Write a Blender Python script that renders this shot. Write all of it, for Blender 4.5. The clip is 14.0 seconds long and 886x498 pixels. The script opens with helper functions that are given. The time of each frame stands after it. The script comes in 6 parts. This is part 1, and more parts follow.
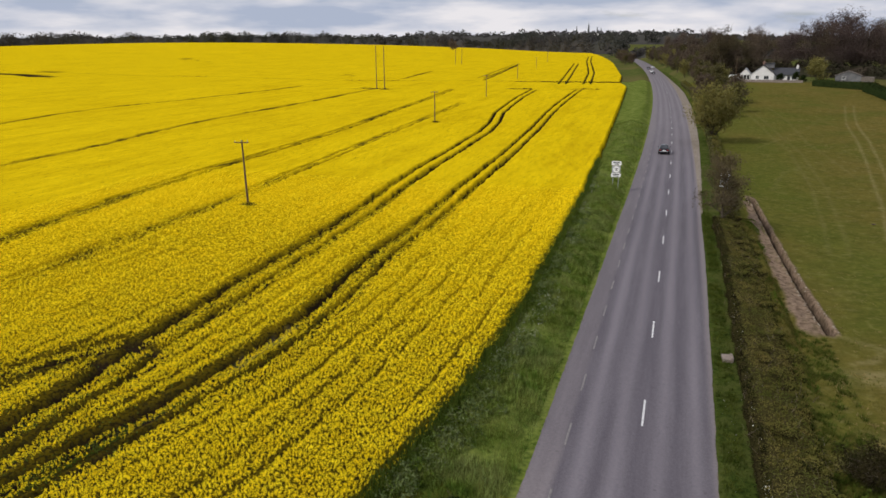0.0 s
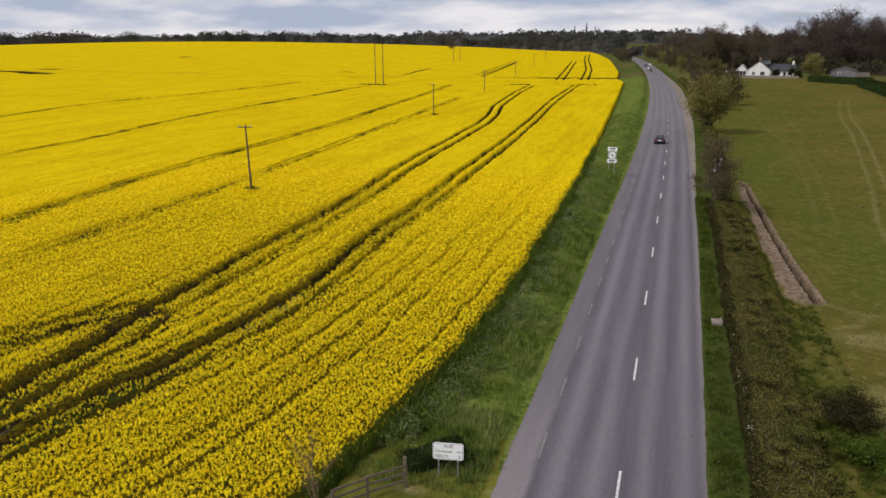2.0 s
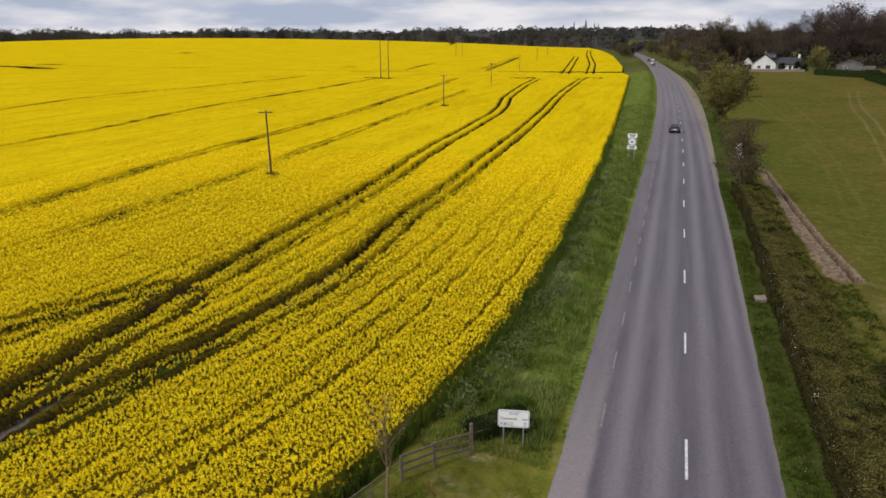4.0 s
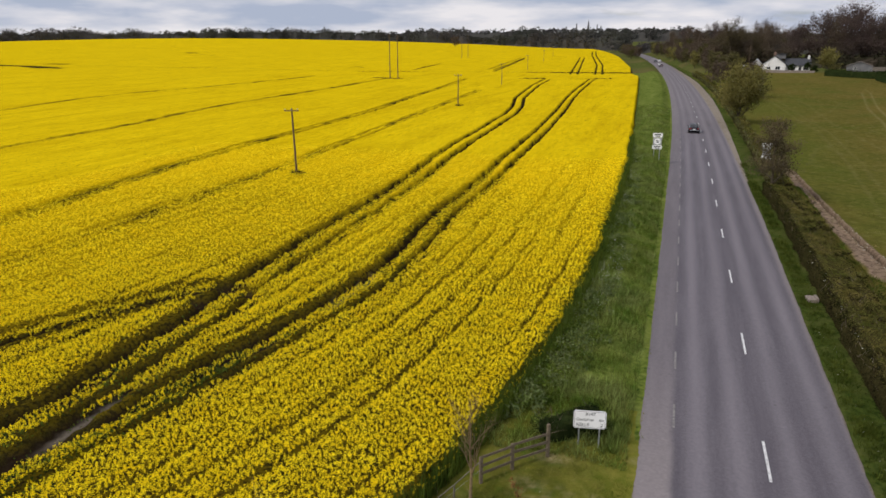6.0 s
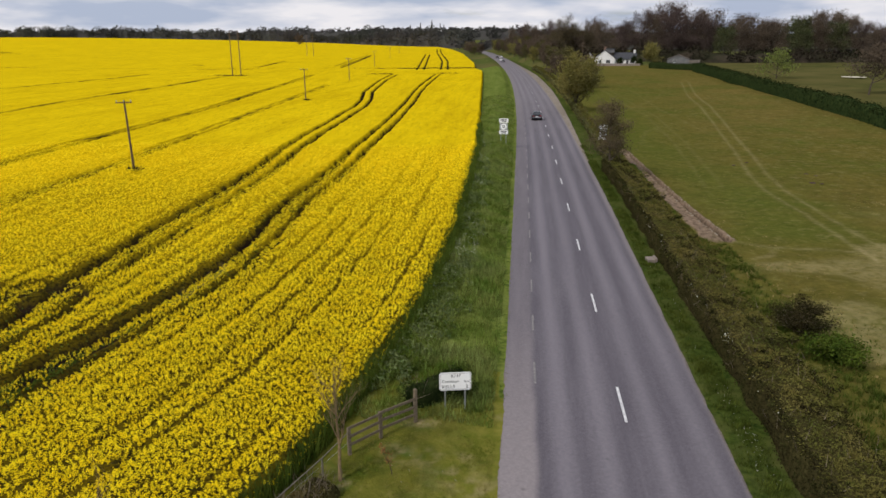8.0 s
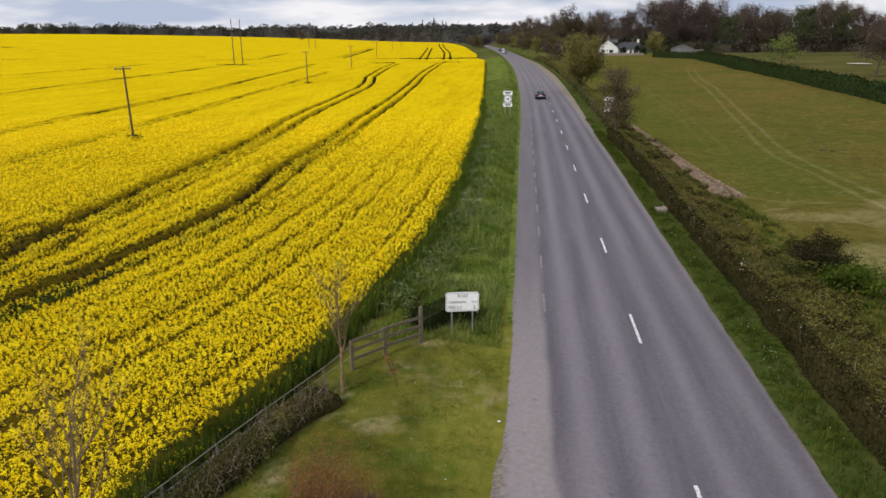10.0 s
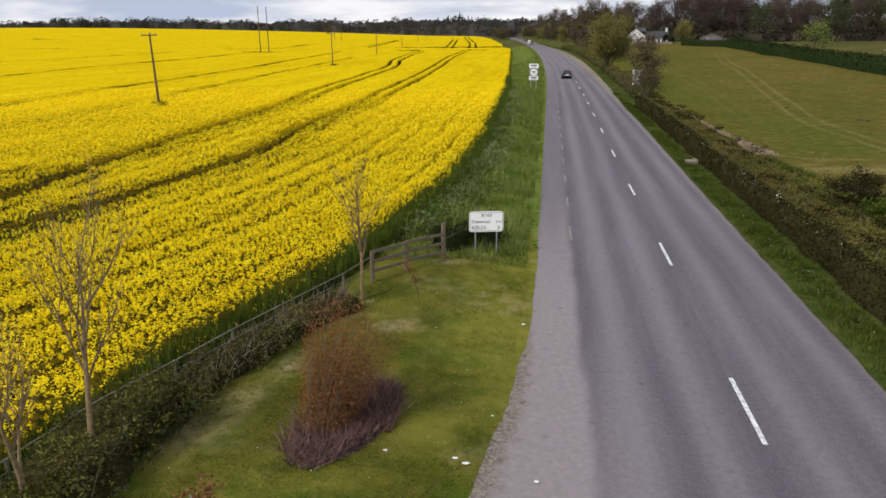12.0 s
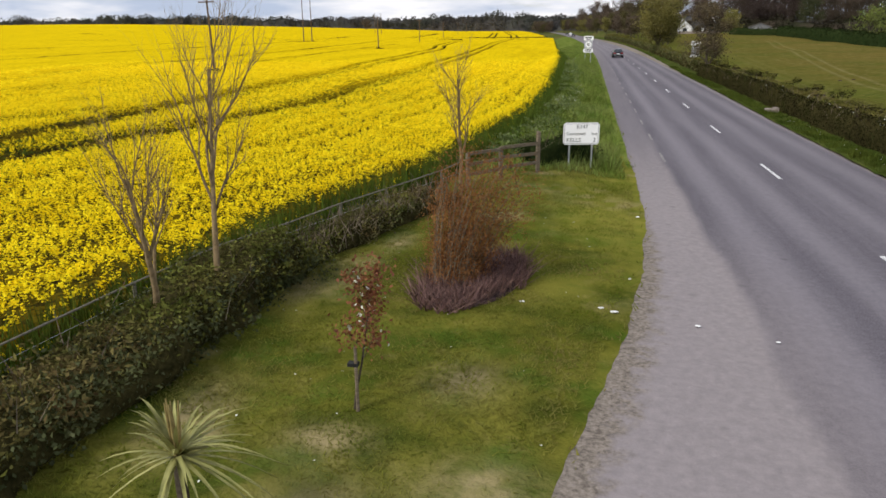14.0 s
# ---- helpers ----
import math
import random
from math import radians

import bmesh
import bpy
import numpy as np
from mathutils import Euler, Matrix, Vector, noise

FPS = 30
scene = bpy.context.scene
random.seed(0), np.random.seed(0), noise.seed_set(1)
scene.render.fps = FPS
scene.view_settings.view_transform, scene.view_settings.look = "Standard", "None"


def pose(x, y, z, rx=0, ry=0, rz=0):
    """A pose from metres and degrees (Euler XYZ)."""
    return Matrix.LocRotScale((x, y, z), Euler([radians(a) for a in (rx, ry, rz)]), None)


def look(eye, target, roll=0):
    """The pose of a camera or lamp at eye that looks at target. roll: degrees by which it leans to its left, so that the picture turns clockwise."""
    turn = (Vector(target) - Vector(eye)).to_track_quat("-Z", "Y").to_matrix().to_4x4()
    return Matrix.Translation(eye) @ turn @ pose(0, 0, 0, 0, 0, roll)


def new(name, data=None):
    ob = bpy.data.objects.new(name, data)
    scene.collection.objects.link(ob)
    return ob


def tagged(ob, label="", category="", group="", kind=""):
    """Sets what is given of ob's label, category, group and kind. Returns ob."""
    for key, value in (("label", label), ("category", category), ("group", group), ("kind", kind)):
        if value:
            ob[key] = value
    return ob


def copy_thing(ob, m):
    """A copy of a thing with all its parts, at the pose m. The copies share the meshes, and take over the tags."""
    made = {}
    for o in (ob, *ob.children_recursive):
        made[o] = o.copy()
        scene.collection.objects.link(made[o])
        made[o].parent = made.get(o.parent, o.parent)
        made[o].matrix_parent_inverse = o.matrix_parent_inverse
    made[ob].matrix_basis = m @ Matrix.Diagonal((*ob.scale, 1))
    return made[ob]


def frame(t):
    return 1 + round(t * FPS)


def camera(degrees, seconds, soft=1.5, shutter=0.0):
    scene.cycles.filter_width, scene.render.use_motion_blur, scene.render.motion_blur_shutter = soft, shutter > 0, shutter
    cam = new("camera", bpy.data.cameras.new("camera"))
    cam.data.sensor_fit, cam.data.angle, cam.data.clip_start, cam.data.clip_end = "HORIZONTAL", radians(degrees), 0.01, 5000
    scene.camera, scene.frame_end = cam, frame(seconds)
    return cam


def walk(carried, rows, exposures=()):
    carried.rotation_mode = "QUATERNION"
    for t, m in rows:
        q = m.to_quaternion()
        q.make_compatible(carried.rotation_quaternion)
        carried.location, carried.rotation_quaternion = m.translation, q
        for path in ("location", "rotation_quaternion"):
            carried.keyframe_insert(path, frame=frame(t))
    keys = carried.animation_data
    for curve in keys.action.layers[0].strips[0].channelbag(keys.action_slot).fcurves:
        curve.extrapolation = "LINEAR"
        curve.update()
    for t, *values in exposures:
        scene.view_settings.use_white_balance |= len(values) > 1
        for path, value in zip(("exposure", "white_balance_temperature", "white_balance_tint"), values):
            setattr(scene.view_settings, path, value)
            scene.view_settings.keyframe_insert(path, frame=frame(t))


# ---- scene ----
cam = camera(63.4, 14.0, soft=1.6)
PATH = [
    (0, (0.528, -22.534, 18.973), (-0.069, -20.705, 18.424), -0.2),
    (0.5, (0.771, -23.465, 18.875), (0.176, -21.636, 18.328), -0.2),
    (1, (0.933, -24.22, 18.695), (0.341, -22.389, 18.148), -0.1),
    (1.5, (1.044, -24.571, 18.258), (0.452, -22.741, 17.711), -0.2),
    (2, (1.078, -24.737, 17.509), (0.486, -22.907, 16.96), -0.2),
    (2.5, (1.084, -24.813, 16.782), (0.492, -22.984, 16.231), -0.2),
    (2.7, (1.002, -24.904, 16.645), (0.416, -23.075, 16.089), -0.2),
    (4.8, (-3.475, -25.715, 15.873), (-4.066, -23.886, 15.318), -0.3),
    (5, (-3.853, -25.776, 15.846), (-4.445, -23.948, 15.291), -0.3),
    (5.5, (-4.312, -25.87, 15.839), (-4.904, -24.042, 15.285), -0.2),
    (6, (-4.459, -25.877, 15.787), (-5.05, -24.048, 15.234), -0.1),
    (6.5, (-4.489, -25.849, 15.496), (-5.075, -24.018, 14.943), -0.2),
    (6.6, (-4.465, -25.834, 15.464), (-5.039, -24.0, 14.91), -0.24),
    (6.7, (-4.442, -25.819, 15.433), (-4.961, -23.969, 14.879), -0.28),
    (6.8, (-4.418, -25.803, 15.401), (-4.865, -23.934, 14.846), -0.32),
    (6.9, (-4.395, -25.788, 15.37), (-4.733, -23.897, 14.815), -0.36),
    (7, (-4.371, -25.773, 15.338), (-4.651, -23.872, 14.782), -0.4),
    (7.1, (-4.387, -25.744, 15.292), (-4.633, -23.839, 14.736), -0.4),
    (7.2, (-4.403, -25.715, 15.245), (-4.618, -23.806, 14.69), -0.4),
    (7.3, (-4.42, -25.685, 15.199), (-4.627, -23.775, 14.644), -0.4),
    (7.5, (-4.452, -25.627, 15.106), (-4.658, -23.716, 14.552), -0.4),
    (8, (-4.427, -25.746, 14.424), (-4.633, -23.836, 13.868), -0.3),
    (8.2, (-4.44, -25.791, 14.244), (-4.647, -23.882, 13.684), -0.5),
    (10.3, (-4.632, -25.537, 10.694), (-4.846, -23.629, 10.133), -0.4),
    (10.5, (-4.61, -25.589, 10.51), (-4.826, -23.682, 9.947), -0.4),
    (11, (-4.656, -25.723, 9.626), (-4.885, -23.818, 9.062), -0.3),
    (11.5, (-4.629, -25.697, 8.815), (-4.881, -23.796, 8.248), -0.4),
    (12, (-4.62, -25.67, 8.071), (-4.897, -23.773, 7.501), -0.4),
    (12.5, (-4.642, -25.654, 7.271), (-4.945, -23.761, 6.701), -0.4),
    (13, (-4.984, -25.707, 6.467), (-5.312, -23.819, 5.895), -0.4),
    (13.5, (-5.877, -25.822, 5.685), (-6.231, -23.939, 5.11), -0.4),
    (14, (-6.655, -25.884, 4.871), (-7.026, -24.004, 4.297), -0.5),
]
walk(cam, [(t, look(eye, target, roll)) for t, eye, target, roll in PATH],
     exposures=[(0.0, -0.16, 6560, 11), (6.5, -0.16, 6560, 11), (7.0, -0.22, 6560, 11), (7.6, -0.13, 6540, 10.8), (8.0, -0.10, 6530, 10.5), (10.5, 0.02, 6500, 9.7), (12.5, 0.09, 6500, 9.4), (14.0, 0.16, 6490, 9.0)])

# ---- world, sun, exposure ----
SUN_ELEVATION, SUN_AZIMUTH = 42.0, -138.0     # azimuth from the road's direction, negative to the left
world = bpy.data.worlds.new("overcast_sky")
scene.world = world
world.use_nodes = True
wn, wl = world.node_tree.nodes, world.node_tree.links
wn.clear()
w_out, w_bg = wn.new("ShaderNodeOutputWorld"), wn.new("ShaderNodeBackground")
w_sky = wn.new("ShaderNodeTexSky")
w_sky.sky_type, w_sky.sun_disc = "NISHITA", False
w_sky.sun_elevation, w_sky.sun_rotation = radians(SUN_ELEVATION), radians(SUN_AZIMUTH)
w_co, w_map = wn.new("ShaderNodeTexCoord"), wn.new("ShaderNodeMapping")
w_map.inputs["Scale"].default_value = (2.0, 2.0, 9.5)
w_cloud = wn.new("ShaderNodeTexNoise")
w_cloud.inputs["Scale"].default_value, w_cloud.inputs["Detail"].default_value = 1.7, 7.0
w_cloud.inputs["Roughness"].default_value = 0.55
w_shade = wn.new("ShaderNodeTexNoise")
w_shade.inputs["Scale"].default_value, w_shade.inputs["Detail"].default_value = 3.1, 5.0
w_cover, w_grey = wn.new("ShaderNodeValToRGB"), wn.new("ShaderNodeValToRGB")
w_cover.color_ramp.elements[0].position, w_cover.color_ramp.elements[1].position = 0.28, 0.42
w_grey.color_ramp.elements[0].position, w_grey.color_ramp.elements[1].position = 0.40, 0.62
w_grey.color_ramp.elements[0].color = (6.1, 7.0, 8.9, 1)
w_grey.color_ramp.elements[1].color = (12.0, 11.8, 12.2, 1)
w_mix = wn.new("ShaderNodeMix")
w_mix.data_type = "RGBA"
wl.new(w_co.outputs["Generated"], w_map.inputs["Vector"])
wl.new(w_map.outputs["Vector"], w_cloud.inputs["Vector"])
wl.new(w_map.outputs["Vector"], w_shade.inputs["Vector"])
wl.new(w_cloud.outputs["Fac"], w_cover.inputs["Fac"])
wl.new(w_shade.outputs["Fac"], w_grey.inputs["Fac"])
wl.new(w_cover.outputs["Color"], w_mix.inputs["Factor"])
wl.new(w_sky.outputs["Color"], w_mix.inputs["A"])
wl.new(w_grey.outputs["Color"], w_mix.inputs["B"])
wl.new(w_mix.outputs["Result"], w_bg.inputs["Color"])
w_bg.inputs["Strength"].default_value = 0.0755
wl.new(w_bg.outputs["Background"], w_out.inputs["Surface"])

sun = new("sun", bpy.data.lights.new("sun", "SUN"))
sun.data.energy, sun.data.angle, sun.data.color = 2.5, radians(10), (1.0, 0.95, 0.87)
az, el = radians(SUN_AZIMUTH), radians(SUN_ELEVATION)
sun.matrix_world = look((math.sin(az) * 300, math.cos(az) * 300, math.tan(el) * 300), (0, 0, 0))


# ---- materials ----
def shader(name):
    m = bpy.data.materials.new(name)
    m.use_nodes = True
    return m, m.node_tree.nodes, m.node_tree.links, m.node_tree.nodes["Principled BSDF"]


def coords(nodes, links, stretch=(1, 1, 1), source="Object"):
    co, mp = nodes.new("ShaderNodeTexCoord"), nodes.new("ShaderNodeMapping")
    mp.inputs["Scale"].default_value = stretch
    links.new(co.outputs[source], mp.inputs["Vector"])
    return mp.outputs["Vector"]


def grain(nodes, links, vec, scale, detail=4.0, low=0.35, high=0.65, rough=0.6):
    tex, ramp = nodes.new("ShaderNodeTexNoise"), nodes.new("ShaderNodeMapRange")
    tex.inputs["Scale"].default_value, tex.inputs["Detail"].default_value = scale, detail
    tex.inputs["Roughness"].default_value = rough
    ramp.inputs["From Min"].default_value, ramp.inputs["From Max"].default_value = low, high
    links.new(vec, tex.inputs["Vector"])
    links.new(tex.outputs["Fac"], ramp.inputs["Value"])
    return ramp.outputs["Result"]


def blend(nodes, links, fac, a, b, mode="MIX"):
    mx = nodes.new("ShaderNodeMix")
    mx.data_type, mx.blend_type = "RGBA", mode
    for pin, v in (("Factor", fac), ("A", a), ("B", b)):
        if isinstance(v, (int, float)):
            mx.inputs[pin].default_value = v
        elif isinstance(v, tuple):
            mx.inputs[pin].default_value = (*v, 1)
        else:
            links.new(v, mx.inputs[pin])
    return mx.outputs["Result"]


def scaled(nodes, links, v, k, add=0.0, clamp=True):
    n = nodes.new("ShaderNodeMath")
    n.operation, n.use_clamp = "MULTIPLY_ADD", clamp
    links.new(v, n.inputs[0])
    n.inputs[1].default_value, n.inputs[2].default_value = k, add
    return n.outputs[0]


def attribute(nodes, name):
    n = nodes.new("ShaderNodeAttribute")
    n.attribute_name = name
    return n.outputs["Fac"]


def relief(nodes, links, bsdf, vec, scale, strength, distance):
    tex, b = nodes.new("ShaderNodeTexNoise"), nodes.new("ShaderNodeBump")
    tex.inputs["Scale"].default_value, tex.inputs["Detail"].default_value = scale, 6.0
    b.inputs["Strength"].default_value, b.inputs["Distance"].default_value = strength, distance
    links.new(vec, tex.inputs["Vector"])
    links.new(tex.outputs["Fac"], b.inputs["Height"])
    links.new(b.outputs["Normal"], bsdf.inputs["Normal"])


def surface(name, c1, c2, scale=6.0, c3=None, scale3=0.6, rough=0.8, metal=0.0, bump=0.3, bscale=40.0, bdist=0.02, stretch=(1, 1, 1),
            each=0.0, spec=0.3, through_light=0.0):
    """Two colours in a fine grain, a third in large patches, relief, and a change of tone from piece to piece."""
    m, n, l, b = shader(name)
    v = coords(n, l, stretch)
    col = blend(n, l, grain(n, l, v, scale), c1, c2)
    if c3:
        col = blend(n, l, scaled(n, l, grain(n, l, v, scale3, 3.0, 0.42, 0.66), 0.75), col, c3)
    if each:
        g, hsv = n.new("ShaderNodeNewGeometry"), n.new("ShaderNodeHueSaturation")
        l.new(scaled(n, l, g.outputs["Random Per Island"], 2 * each, 1 - each, False), hsv.inputs["Value"])
        l.new(scaled(n, l, g.outputs["Random Per Island"], 0.075 * each, 0.5 - 0.0375 * each, False), hsv.inputs["Hue"])
        l.new(col, hsv.inputs["Color"])
        col = hsv.outputs["Color"]
    l.new(col, b.inputs["Base Color"])
    b.inputs["Roughness"].default_value, b.inputs["Metallic"].default_value = rough, metal
    b.inputs["Specular IOR Level"].default_value = 0.0 if rough >= 0.9 else spec
    if bump:
        relief(n, l, b, v, bscale, bump, bdist)
    if through_light:
        t, mx, out = n.new("ShaderNodeBsdfTranslucent"), n.new("ShaderNodeMixShader"), n["Material Output"]
        l.new(col, t.inputs["Color"])
        mx.inputs["Fac"].default_value = through_light
        l.new(b.outputs["BSDF"], mx.inputs[1])
        l.new(t.outputs["BSDF"], mx.inputs[2])
        l.new(mx.outputs["Shader"], out.inputs["Surface"])
    return m


def asphalt_material():
    """Worn surface dressing: paler wheel paths along each lane, a pale hard shoulder, chippings, patches and stains."""
    m, n, l, b = shader("worn_asphalt")
    v, uv = coords(n, l), coords(n, l, source="UV")
    col = blend(n, l, grain(n, l, v, 35.0, 5.0), (0.066, 0.059, 0.070), (0.130, 0.116, 0.135))
    long = coords(n, l, (1, 0.06, 1))
    col = blend(n, l, scaled(n, l, grain(n, l, long, 1.6, 4.0, 0.4, 0.7), 0.45), col, (0.172, 0.155, 0.174))
    wear = attribute(n, "wear")
    col = blend(n, l, scaled(n, l, wear, 0.72), col, (0.208, 0.189, 0.209))
    pale = attribute(n, "pale")
    edge = scaled(n, l, grain(n, l, v, 5.0, 8.0, 0.25, 0.75, 0.75), 0.30, 0.72)
    mul = n.new("ShaderNodeMath")
    mul.operation = "MULTIPLY"
    l.new(pale, mul.inputs[0])
    l.new(edge, mul.inputs[1])
    col = blend(n, l, mul.outputs[0], col, (0.252, 0.222, 0.224))
    spots = n.new("ShaderNodeTexVoronoi")
    spots.inputs["Scale"].default_value = 0.9
    l.new(v, spots.inputs["Vector"])
    dot = n.new("ShaderNodeMapRange")
    dot.inputs["From Min"].default_value, dot.inputs["From Max"].default_value = 0.10, 0.03
    l.new(spots.outputs["Distance"], dot.inputs["Value"])
    col = blend(n, l, scaled(n, l, dot.outputs["Result"], 0.35), col, (0.05, 0.047, 0.05))
    mottle = grain(n, l, v, 7.0, 8.0, 0.3, 0.7, 0.8)
    col = blend(n, l, 0.40, col, blend(n, l, mottle, (0.55, 0.55, 0.55), (1.45, 1.45, 1.45)), "MULTIPLY")
    grit = blend(n, l, grain(n, l, v, 16.0, 6.0), (0.075, 0.060, 0.042), (0.26, 0.22, 0.18))
    ragged = n.new("ShaderNodeMapRange")
    ragged.inputs["From Min"].default_value, ragged.inputs["From Max"].default_value = 0.72, 1.1
    add = n.new("ShaderNodeMath")
    l.new(attribute(n, "grit"), add.inputs[0])
    l.new(grain(n, l, v, 3.0, 7.0, 0.2, 0.8, 0.7), add.inputs[1])
    l.new(add.outputs[0], ragged.inputs["Value"])
    col = blend(n, l, scaled(n, l, ragged.outputs["Result"], 0.85), col, grit)
    l.new(col, b.inputs["Base Color"])
    b.inputs["Roughness"].default_value, b.inputs["Specular IOR Level"].default_value = 0.85, 0.2
    relief(n, l, b, v, 90.0, 0.35, 0.008)
    return m


def paint_material():
    """Thermoplastic line paint, chipped through to the asphalt in flecks."""
    m, n, l, b = shader("road_paint")
    v = coords(n, l)
    paint = blend(n, l, grain(n, l, v, 14.0), (0.46, 0.46, 0.46), (0.80, 0.80, 0.79))
    worn = scaled(n, l, grain(n, l, v, 8.0, 7.0, 0.52, 0.62, 0.75), 0.85)
    l.new(blend(n, l, worn, paint, (0.17, 0.155, 0.17)), b.inputs["Base Color"])
    b.inputs["Roughness"].default_value = 0.6
    relief(n, l, b, v, 60.0, 0.3, 0.003)
    return m


def crop_material():
    """Oilseed rape in flower: yellow racemes over near-black stems, their shade in the colour; 'bloom' says how much of
    it is in flower.
    """
    m, n, l, b = shader("rape_canopy")
    v, row = coords(n, l), coords(n, l, (1.0, 0.22, 1.0))
    yellow = blend(n, l, grain(n, l, row, 1.1, 5.0, 0.3, 0.7), (0.56, 0.385, 0.004), (0.740, 0.535, 0.006))
    yellow = blend(n, l, scaled(n, l, grain(n, l, v, 0.035, 3.0, 0.4, 0.65), 0.4), yellow, (0.76, 0.560, 0.007))
    drift = coords(n, l, (0.30, 0.035, 0.3))
    yellow = blend(n, l, scaled(n, l, grain(n, l, drift, 1.0, 5.0, 0.46, 0.70), 0.60), yellow, (0.48, 0.320, 0.004))
    # under-layer near black: the shade among the stems is put into its colour
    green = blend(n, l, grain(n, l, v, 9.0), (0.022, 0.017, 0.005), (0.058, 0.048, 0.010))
    vor = n.new("ShaderNodeTexVoronoi")
    vor.inputs["Scale"].default_value = 5.5
    l.new(v, vor.inputs["Vector"])
    gap = n.new("ShaderNodeMapRange")
    gap.inputs["From Min"].default_value, gap.inputs["From Max"].default_value = 0.55, 0.85
    l.new(vor.outputs["Distance"], gap.inputs["Value"])
    patch = grain(n, l, row, 2.3, 4.0, 0.46, 0.72)
    thin = n.new("ShaderNodeMath")
    thin.operation = "MULTIPLY"
    l.new(gap.outputs["Result"], thin.inputs[0])
    l.new(scaled(n, l, patch, 0.7, 0.25), thin.inputs[1])
    inv = n.new("ShaderNodeMath")
    inv.operation, inv.use_clamp = "SUBTRACT", True
    l.new(attribute(n, "bloom"), inv.inputs[0])
    l.new(thin.outputs[0], inv.inputs[1])
    # wheelings: brown soil, deepened in colour for the shade between the crop walls
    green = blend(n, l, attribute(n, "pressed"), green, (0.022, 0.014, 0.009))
    green = blend(n, l, attribute(n, "track"), green, (0.17, 0.145, 0.115))
    l.new(blend(n, l, inv.outputs[0], green, yellow), b.inputs["Base Color"])
    b.inputs["Roughness"].default_value, b.inputs["Specular IOR Level"].default_value = 1.0, 0.0
    relief(n, l, b, v, 7.0, 0.8, 0.12)
    return m


def pasture_material():
    """Grazed spring grass in olive and green patches; 'lush' is fresh green growth, 'wear' trodden pale ground, 'bare' dug earth."""
    m, n, l, b = shader("pasture_grass")
    v, row = coords(n, l), coords(n, l, (1, 0.75, 1))
    col = blend(n, l, grain(n, l, v, 3.5, 6.0), (0.080, 0.073, 0.015), (0.136, 0.112, 0.028))
    col = blend(n, l, scaled(n, l, grain(n, l, row, 0.028, 4.0, 0.40, 0.62), 0.8), col, (0.140, 0.106, 0.030))
    col = blend(n, l, scaled(n, l, grain(n, l, v, 0.07, 4.0, 0.44, 0.66), 0.60), col, (0.062, 0.086, 0.014))
    col = blend(n, l, scaled(n, l, grain(n, l, v, 0.35, 5.0, 0.46, 0.62), 0.60), col, (0.086, 0.078, 0.018))
    col = blend(n, l, scaled(n, l, grain(n, l, v, 1.1, 5.0, 0.54, 0.72), 0.70), col, (0.195, 0.165, 0.064))
    col = blend(n, l, attribute(n, "lush"), col, blend(n, l, grain(n, l, v, 2.2, 6.0), (0.050, 0.074, 0.012), (0.098, 0.114, 0.021)))
    tuft = blend(n, l, grain(n, l, v, 0.9, 8.0, 0.36, 0.64, 0.75), (0.72, 0.72, 0.72), (1.28, 1.26, 1.2))
    col = blend(n, l, 0.6, col, tuft, "MULTIPLY")
    broken = scaled(n, l, grain(n, l, v, 1.6, 5.0, 0.3, 0.62), 0.8, 0.1)
    mul = n.new("ShaderNodeMath")
    mul.operation = "MULTIPLY"
    l.new(attribute(n, "wear"), mul.inputs[0])
    l.new(broken, mul.inputs[1])
    col = blend(n, l, mul.outputs[0], col, (0.30, 0.25, 0.12))
    soil = blend(n, l, grain(n, l, v, 2.6, 6.0, 0.3, 0.7), (0.080, 0.056, 0.038), (0.31, 0.225, 0.160))
    soil = blend(n, l, scaled(n, l, grain(n, l, v, 0.9, 5.0, 0.5, 0.7), 0.45), soil, (0.10, 0.088, 0.035))
    # shade down in the trench, painted as darker soil
    soil = blend(n, l, attribute(n, "trench_shade"), soil, (0.034, 0.026, 0.019))
    col = blend(n, l, attribute(n, "bare"), col, soil)
    l.new(col, b.inputs["Base Color"])
    b.inputs["Roughness"].default_value, b.inputs["Specular IOR Level"].default_value = 1.0, 0.0
    relief(n, l, b, v, 5.0, 0.7, 0.10)
    return m


